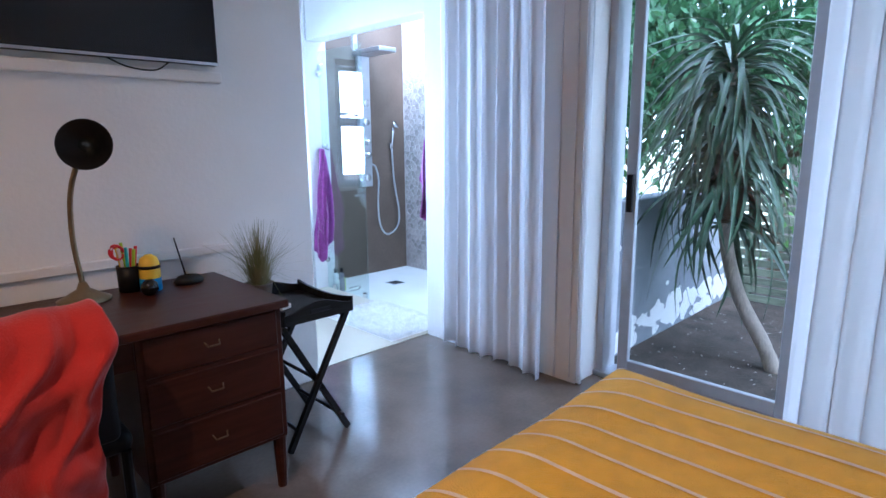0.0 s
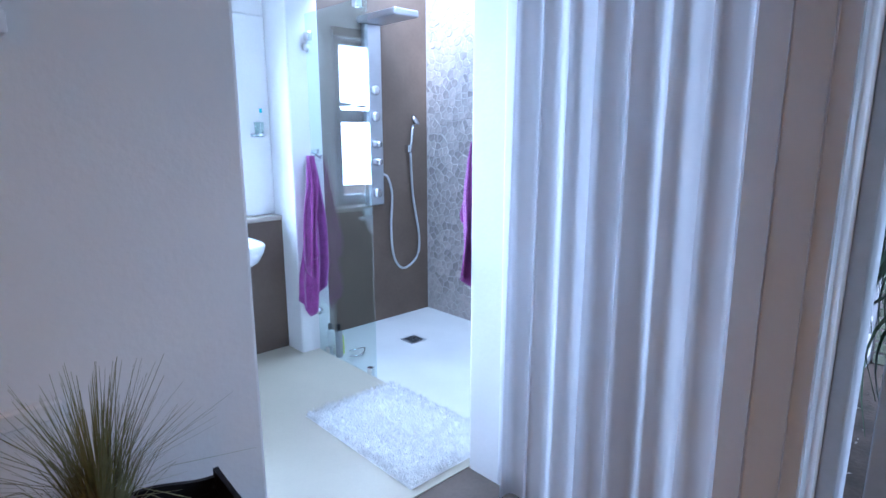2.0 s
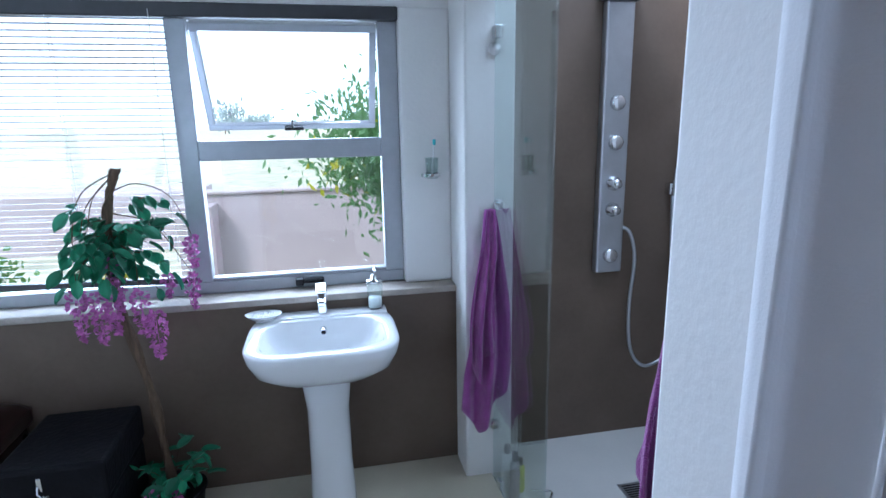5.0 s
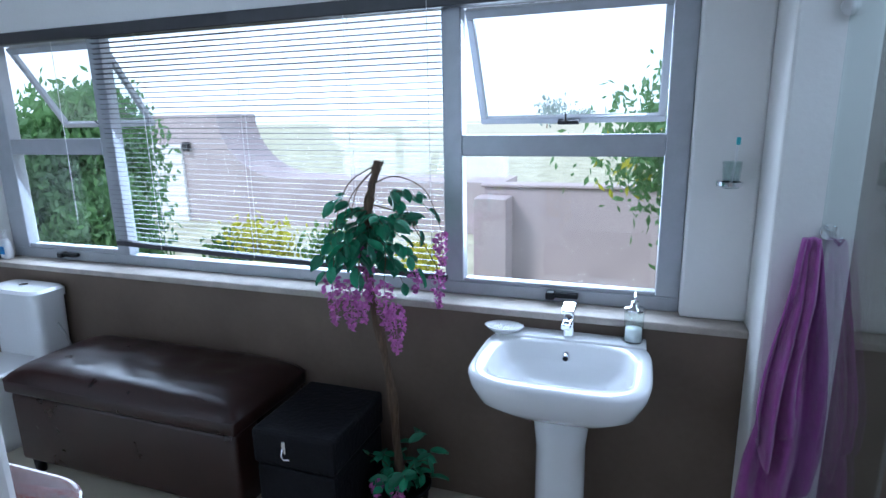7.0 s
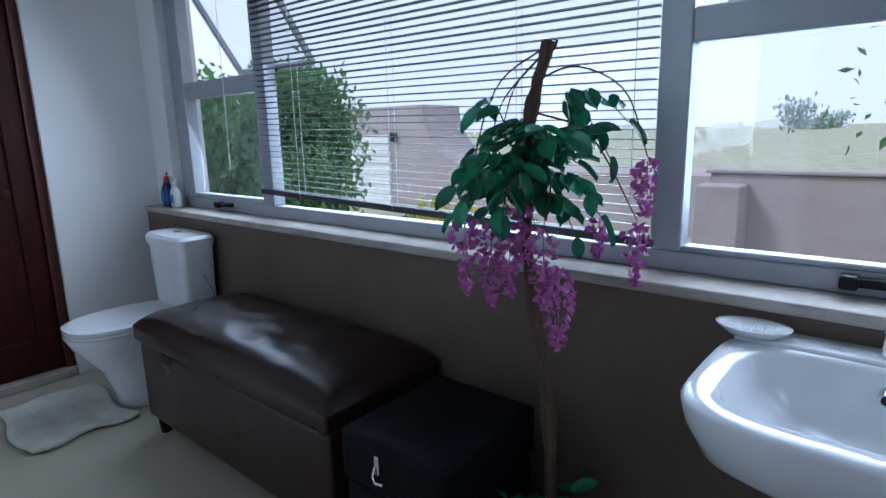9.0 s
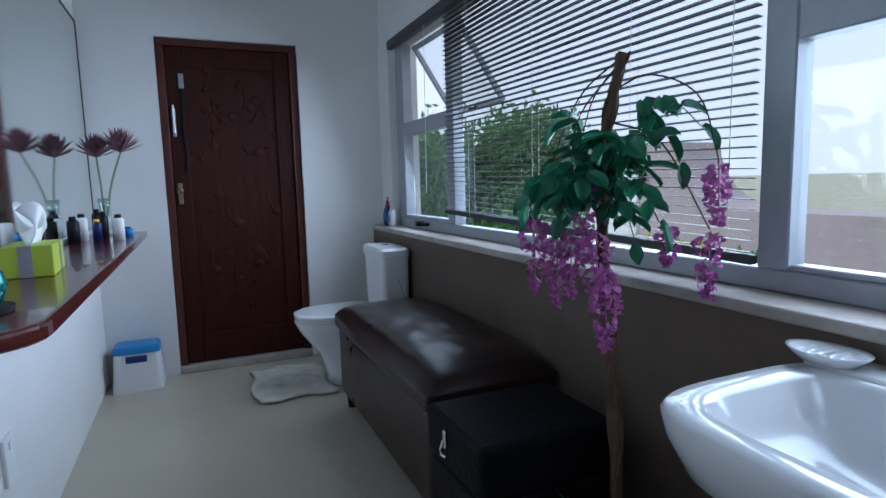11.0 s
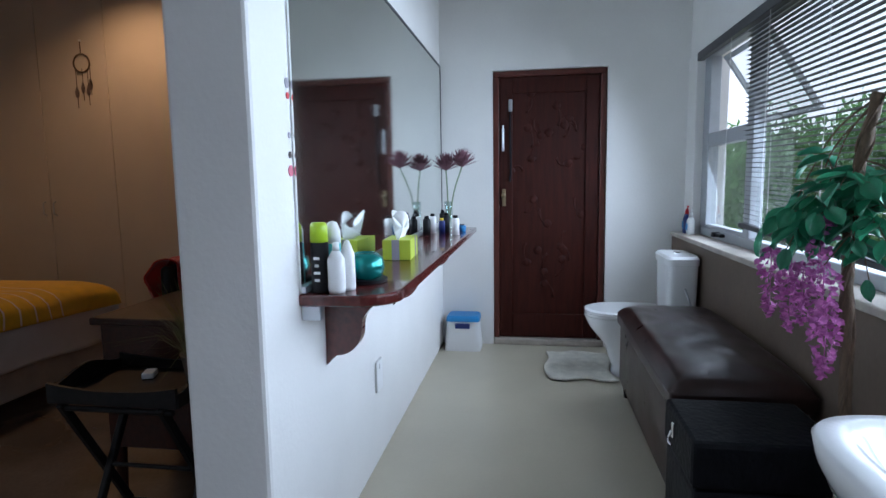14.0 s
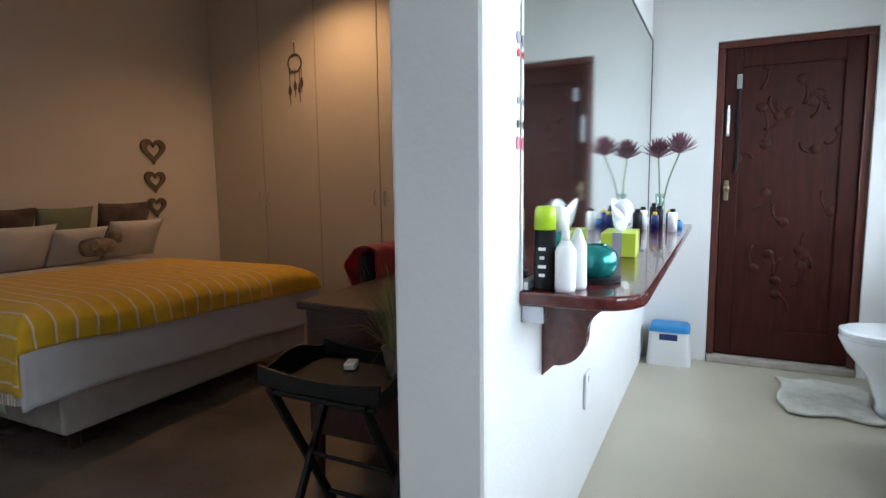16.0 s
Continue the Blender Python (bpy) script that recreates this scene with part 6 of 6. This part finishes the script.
structure("ground", box(bmesh.new(), -400, 400, -400, 400, -0.55, -0.35), "lawn", "lawn and open ground to the horizon, paled by haze in its colour", "ground")
structure("courtyard_ground", box(bmesh.new(), 3.2, 9.5, -3.0, 2.6, -0.36, -0.27), "soil", "dark trodden courtyard soil with leaf litter", "ground")


def leaf_cloud(name, centre, radii, count, size, mat, parent, label=""):
    """Many small leaves in clumps with gaps and an uneven outline."""
    clumps = []
    for k in range(max(6, count // 130)):
        d = Vector((random.gauss(0, 1), random.gauss(0, 1), random.gauss(0, 1))).normalized() * random.uniform(0.35, 1.0)
        clumps.append(Vector(centre) + Vector((d.x * radii[0], d.y * radii[1], d.z * radii[2])))
    verts, faces = [], []
    spread = 0.34 * (radii[0] + radii[1] + radii[2]) / 3
    for k in range(count):
        c = random.choice(clumps) + Vector((random.gauss(0, spread), random.gauss(0, spread), random.gauss(0, spread * 0.8)))
        m = Euler((random.uniform(0, 6.28), random.uniform(0, 6.28), random.uniform(0, 6.28))).to_matrix()
        s = size * random.uniform(0.6, 1.3)
        i = len(verts)
        verts += [tuple(c + m @ Vector(p)) for p in ((-s, 0, 0), (0, -s * 0.45, s * 0.1), (s, 0, 0), (0, s * 0.45, s * 0.1))]
        faces.append((i, i + 1, i + 2, i + 3))
    me = bpy.data.meshes.new(name)
    me.from_pydata(verts, [], faces)
    me.materials.append(M[mat])
    o = new(name, me)
    o.parent = parent
    if label:
        o["label"] = label
    return o


def tree(x, y, z, h, crown, count, size, mat, label, name="tree"):
    t = thing(name, pose(x, y, z), label, "tree")
    part("trunk", tube(bmesh.new(), curve_points([(0, 0, -0.1), (0.04 * h, 0.02 * h, h * 0.4), (0.0, 0.03 * h, h * 0.8)], 10), 0.03 * h, 8, 0.012 * h), "bark", t, smooth=True)
    for k in range(5):
        a = k * 1.3
        part("limb", tube(bmesh.new(), [(0.02 * h, 0.02 * h, h * 0.45), (crown[0] * 0.4 * math.cos(a), crown[1] * 0.4 * math.sin(a), h * 0.7), (crown[0] * 0.8 * math.cos(a), crown[1] * 0.8 * math.sin(a), h * 0.9)], 0.012 * h, 6, 0.004 * h), "bark", t)
    leaf_cloud("crown", (0, 0, h), crown, count, size, mat, t)
    return t


def shrub(x, y, z, r, mat, label, count=900):
    t = thing("shrub", pose(x, y, z), label, "shrub")
    part("stems", tube(bmesh.new(), [(0, 0, 0), (0.02, 0, r[2])], 0.03, 6, 0.01), "bark", t)
    leaf_cloud("foliage", (0, 0, r[2]), r, count, 0.055, mat, t)
    return t


# boundary wall, pillar and the neighbour's house beyond the bathroom window
gw = thing("garden_wall", pose(0, 0, -0.35), "mauve plastered garden wall with a pillar", "wall")
part("wall_panel", box(bmesh.new(), 0.9, 9.5, 9.4, 9.6, 0, 1.15, 0.01, 1), "garden_wall", gw)
part("pillar", box(bmesh.new(), 0.86, 1.25, 9.05, 9.4, 0, 1.06, 0.01, 1), "garden_wall", gw)
part("coping", box(bmesh.new(), 0.86, 9.5, 9.36, 9.64, 1.152, 1.19, 0.01, 1), "garden_wall", gw)
house = thing("neighbour_house", pose(-8.1, 12.0, -0.35), "mauve plastered house with a curved gable and white garage door", "house")
b = bmesh.new()
prof = [(-5.0, 0), (8.6, 0), (8.6, 0.9), (4.3, 0.9)] + [(4.3 - 1.4 * math.sin(math.pi / 2 * k / 8), 0.9 + 1.23 * (1 - math.cos(math.pi / 2 * k / 8))) for k in range(1, 9)] + [(-5.0, 2.13)]
vs = [b.verts.new((x, 0, z)) for x, z in prof]
f = b.faces.new(vs)
got = bmesh.ops.extrude_face_region(b, geom=[f])
bmesh.ops.translate(b, verts=[v for v in got["geom"] if isinstance(v, bmesh.types.BMVert)], vec=(0, 1.2, 0))
part("wall", b, "garden_wall", house)
gd = part("garage_door", box(bmesh.new(), -0.4, 2.0, -0.05, 0.0, 0, 1.55), "paper", house, "white ribbed garage door")
for k in range(7):
    part("rib", box(bmesh.new(), -0.4, 2.0, -0.07, -0.05, 0.1 + k * 0.21, 0.22 + k * 0.21, 0.01, 1), "paper", gd)
part("wall_lamp", box(bmesh.new(), 2.08, 2.22, -0.12, 0, 1.42, 1.6, 0.02, 1), "black", house)
for k, (x, y, r, mt, lab) in enumerate(((-1.35, 8.1, (0.34, 0.3, 0.44), "lime", "clipped yellow-green garden shrub"), (-0.75, 8.3, (0.36, 0.4, 0.36), "bush", "pale flowering garden shrub"), (-2.1, 8.3, (0.4, 0.4, 0.3), "bush", "low green garden shrub"), (0.25, 8.6, (0.3, 0.3, 0.3), "lime", "clipped yellow-green garden shrub"))):
    shrub(x, y, -0.35, r, mt, lab)
tree(-3.3, 7.6, -0.35, 1.45, (0.42, 0.5, 0.85), 26000, 0.06, "pale_bush", "dense green garden tree by the window")
tree(-2.55, 7.0, -0.35, 0.75, (0.36, 0.4, 0.6), 16000, 0.05, "pale_bush", "low spreading green tree by the window")
tree(-3.4, 6.45, -0.35, 1.3, (0.4, 0.42, 0.8), 20000, 0.055, "pale_bush", "dense green shrub-like tree close to the window")
flowering = tree(3.45, 7.0, -0.35, 1.72, (0.85, 0.45, 0.5), 16000, 0.038, "pale_bush", "airy tree with yellow flowers beyond the wall")
leaf_cloud("blossom", (0, 0, 1.7), (0.85, 0.45, 0.45), 240, 0.045, "lime", flowering, "yellow blossom")
# far crowns carry the air's haze in their leaf colour
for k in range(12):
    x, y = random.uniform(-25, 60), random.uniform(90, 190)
    tree(x, y, -0.35 - (y - 60) * 0.02, random.uniform(2.5, 5), (3.0, 3.0, 1.8), 260, 0.5, "far_leaf", "distant tree on the plain with haze in its leaf colour", "far_tree")
b = bmesh.new()
for k in range(40):
    x, y = random.uniform(-80, 160), random.uniform(160, 320)
    box(b, x, x + random.uniform(6, 14), y, y + 8, -4, random.uniform(-1, 2.5))
tagged(part("distant_houses", b, "paper", None), "pale distant houses across the valley", "buildings", kind="stuff")

# courtyard outside the bedroom
structure("courtyard_wall", box(bmesh.new(), 3.2, 6.4, 2.28, 2.45, -0.3, 0.88, 0.01, 1), "grey_wall", "grey courtyard wall with peeling white patches", "wall")
b = bmesh.new()
for k in range(60):                           # flaked paint: ragged patches in a low band, a few higher up
    low = k < 44
    x, z = 3.4 + 2.9 * random.random(), (random.uniform(-0.24, -0.02) if low else random.uniform(0.05, 0.6))
    w, h = (random.uniform(0.05, 0.22), random.uniform(0.03, 0.10)) if low else (random.uniform(0.012, 0.05), random.uniform(0.01, 0.03))
    n = 14
    ring = [b.verts.new((x + w * random.uniform(0.5, 1.1) * math.cos(2 * math.pi * j / n), 2.2765 - 0.00005 * k, max(-0.265, z + h * random.uniform(0.5, 1.3) * math.sin(2 * math.pi * j / n)))) for j in range(n)]
    b.faces.new(ring)
tagged(part("peeled_patches", b, "paper", bpy.data.objects["courtyard_wall"], "white patches of peeled paint"), kind="stuff")
fence = thing("slat_fence", pose(6.3, 0, 0), "weathered green horizontal slat fence", "fence")
for k in range(12):
    part("slat", box(bmesh.new(), 0, 0.025, -3.0, 2.26, -0.25 + k * 0.087, -0.184 + k * 0.087, 0.003, 1), "slat", fence, at=pose(0, 0, 0, random.uniform(-0.15, 0.15), 0, 0))
for y in (-2.6, -0.6, 0.7, 2.1):
    part("post", box(bmesh.new(), 0.027, 0.1, y - 0.04, y + 0.04, -0.28, 0.82, 0.005, 1), "slat", fence)
structure("courtyard_far_wall", box(bmesh.new(), 9.4, 9.6, -3.0, 2.6, -0.3, 1.4), "garden_wall", "pale garden wall behind the fence", "wall")
random.seed(31)
drac = thing("dragon_tree", pose(4.6, 1.75, -0.27), "dragon tree with strap leaves on a leaning pale trunk", "tree")
TR = curve_points([(0.0, -0.40, -0.02), (0.0, -0.32, 0.16), (-0.02, -0.13, 0.5), (0.0, -0.01, 0.87), (0.0, 0.05, 1.35), (0.02, 0.06, 1.85), (0.03, 0.05, 2.15)], 24)
part("trunk", tube(bmesh.new(), TR, 0.055, 12, 0.035), "pale_bark", drac, smooth=True)
strap_bm = bmesh.new()
sheet(strap_bm, lambda u, v: Vector(((v - 0.5) * 0.045 * (1 - u) ** 0.35 * (0.55 + 0.45 * min(1, u * 5)), 0.62 * (u - 0.18 * u ** 3), 0.10 * u - 0.62 * u ** 2.6 + 0.012 * abs(v - 0.5) * 2)), 9, 2)
strap_mesh = mesh_of("strap_leaf", strap_bm, "strap", True)
for k in range(290):
    o = new("strap_leaf", strap_mesh)
    o.parent = drac
    f = random.random() ** 0.8
    p = TR[13 + int(f * 11)]
    tilt = random.uniform(-35, 25) + 55 * (f > 0.82) * random.random()
    o.matrix_basis = Matrix.Translation(p) @ Euler((0, 0, random.uniform(0, 6.28))).to_matrix().to_4x4() @ pose(0, 0, 0, tilt, random.uniform(-25, 25), 0) @ Matrix.Scale(random.uniform(0.75, 1.15), 4)
part("dead_leaf_skirt", lathe(bmesh.new(), [(0.05, 1.0), (0.11, 1.08), (0.10, 1.4), (0.05, 1.5)], 14), "bark", drac, "dry brown leaf skirt", True)
b = bmesh.new()
for k in range(420):
    x, y, a, s = random.uniform(3.3, 6.2), random.uniform(-1.2, 2.2), random.uniform(0, 6.28), random.uniform(0.006, 0.019)
    c, sn = math.cos(a) * s, math.sin(a) * s
    b.faces.new([b.verts.new(p) for p in ((x - c, y - sn, -0.266), (x + sn * 0.4, y - c * 0.4, -0.258), (x + c, y + sn, -0.26), (x - sn * 0.4, y + c * 0.4, -0.256))])
tagged(part("leaf_litter", b, "bedbase", None), "scattered dry leaves on the courtyard soil", "leaves", kind="stuff")
tree(5.9, 0.9, -0.27, 1.0, (0.55, 0.7, 0.6), 900, 0.05, "bush", "bright green sapling beside the fence", "sapling")
tree(7.6, 2.2, -0.2, 2.7, (1.3, 1.9, 1.5), 9000, 0.08, "court_leaf", "leafy tree behind the courtyard fence")
tree(7.8, -0.6, -0.2, 2.9, (1.5, 1.8, 1.6), 9000, 0.08, "court_leaf", "leafy tree behind the courtyard fence")
tree(6.6, 3.5, -0.2, 2.6, (0.9, 0.8, 1.2), 6000, 0.07, "court_leaf", "leafy tree beyond the courtyard wall")
tree(7.2, 4.6, -0.2, 3.4, (1.3, 1.3, 1.0), 3000, 0.08, "court_leaf", "leafy tree beyond the courtyard wall")
for x, y in ((5.7, -0.6), (6.0, 0.5), (5.5, 0.2)):
    shrub(x, y, -0.27, (0.22, 0.22, 0.14), "bush", "low green courtyard plant", 260)
# overhang out of view, added to keep sky light off the courtyard
structure("eaves", box(bmesh.new(), 3.33, 4.1, -1.2, 2.6, 2.62, 2.74, 0.01, 1), "plaster", "added unseen roof overhang that shades the courtyard", "eaves")
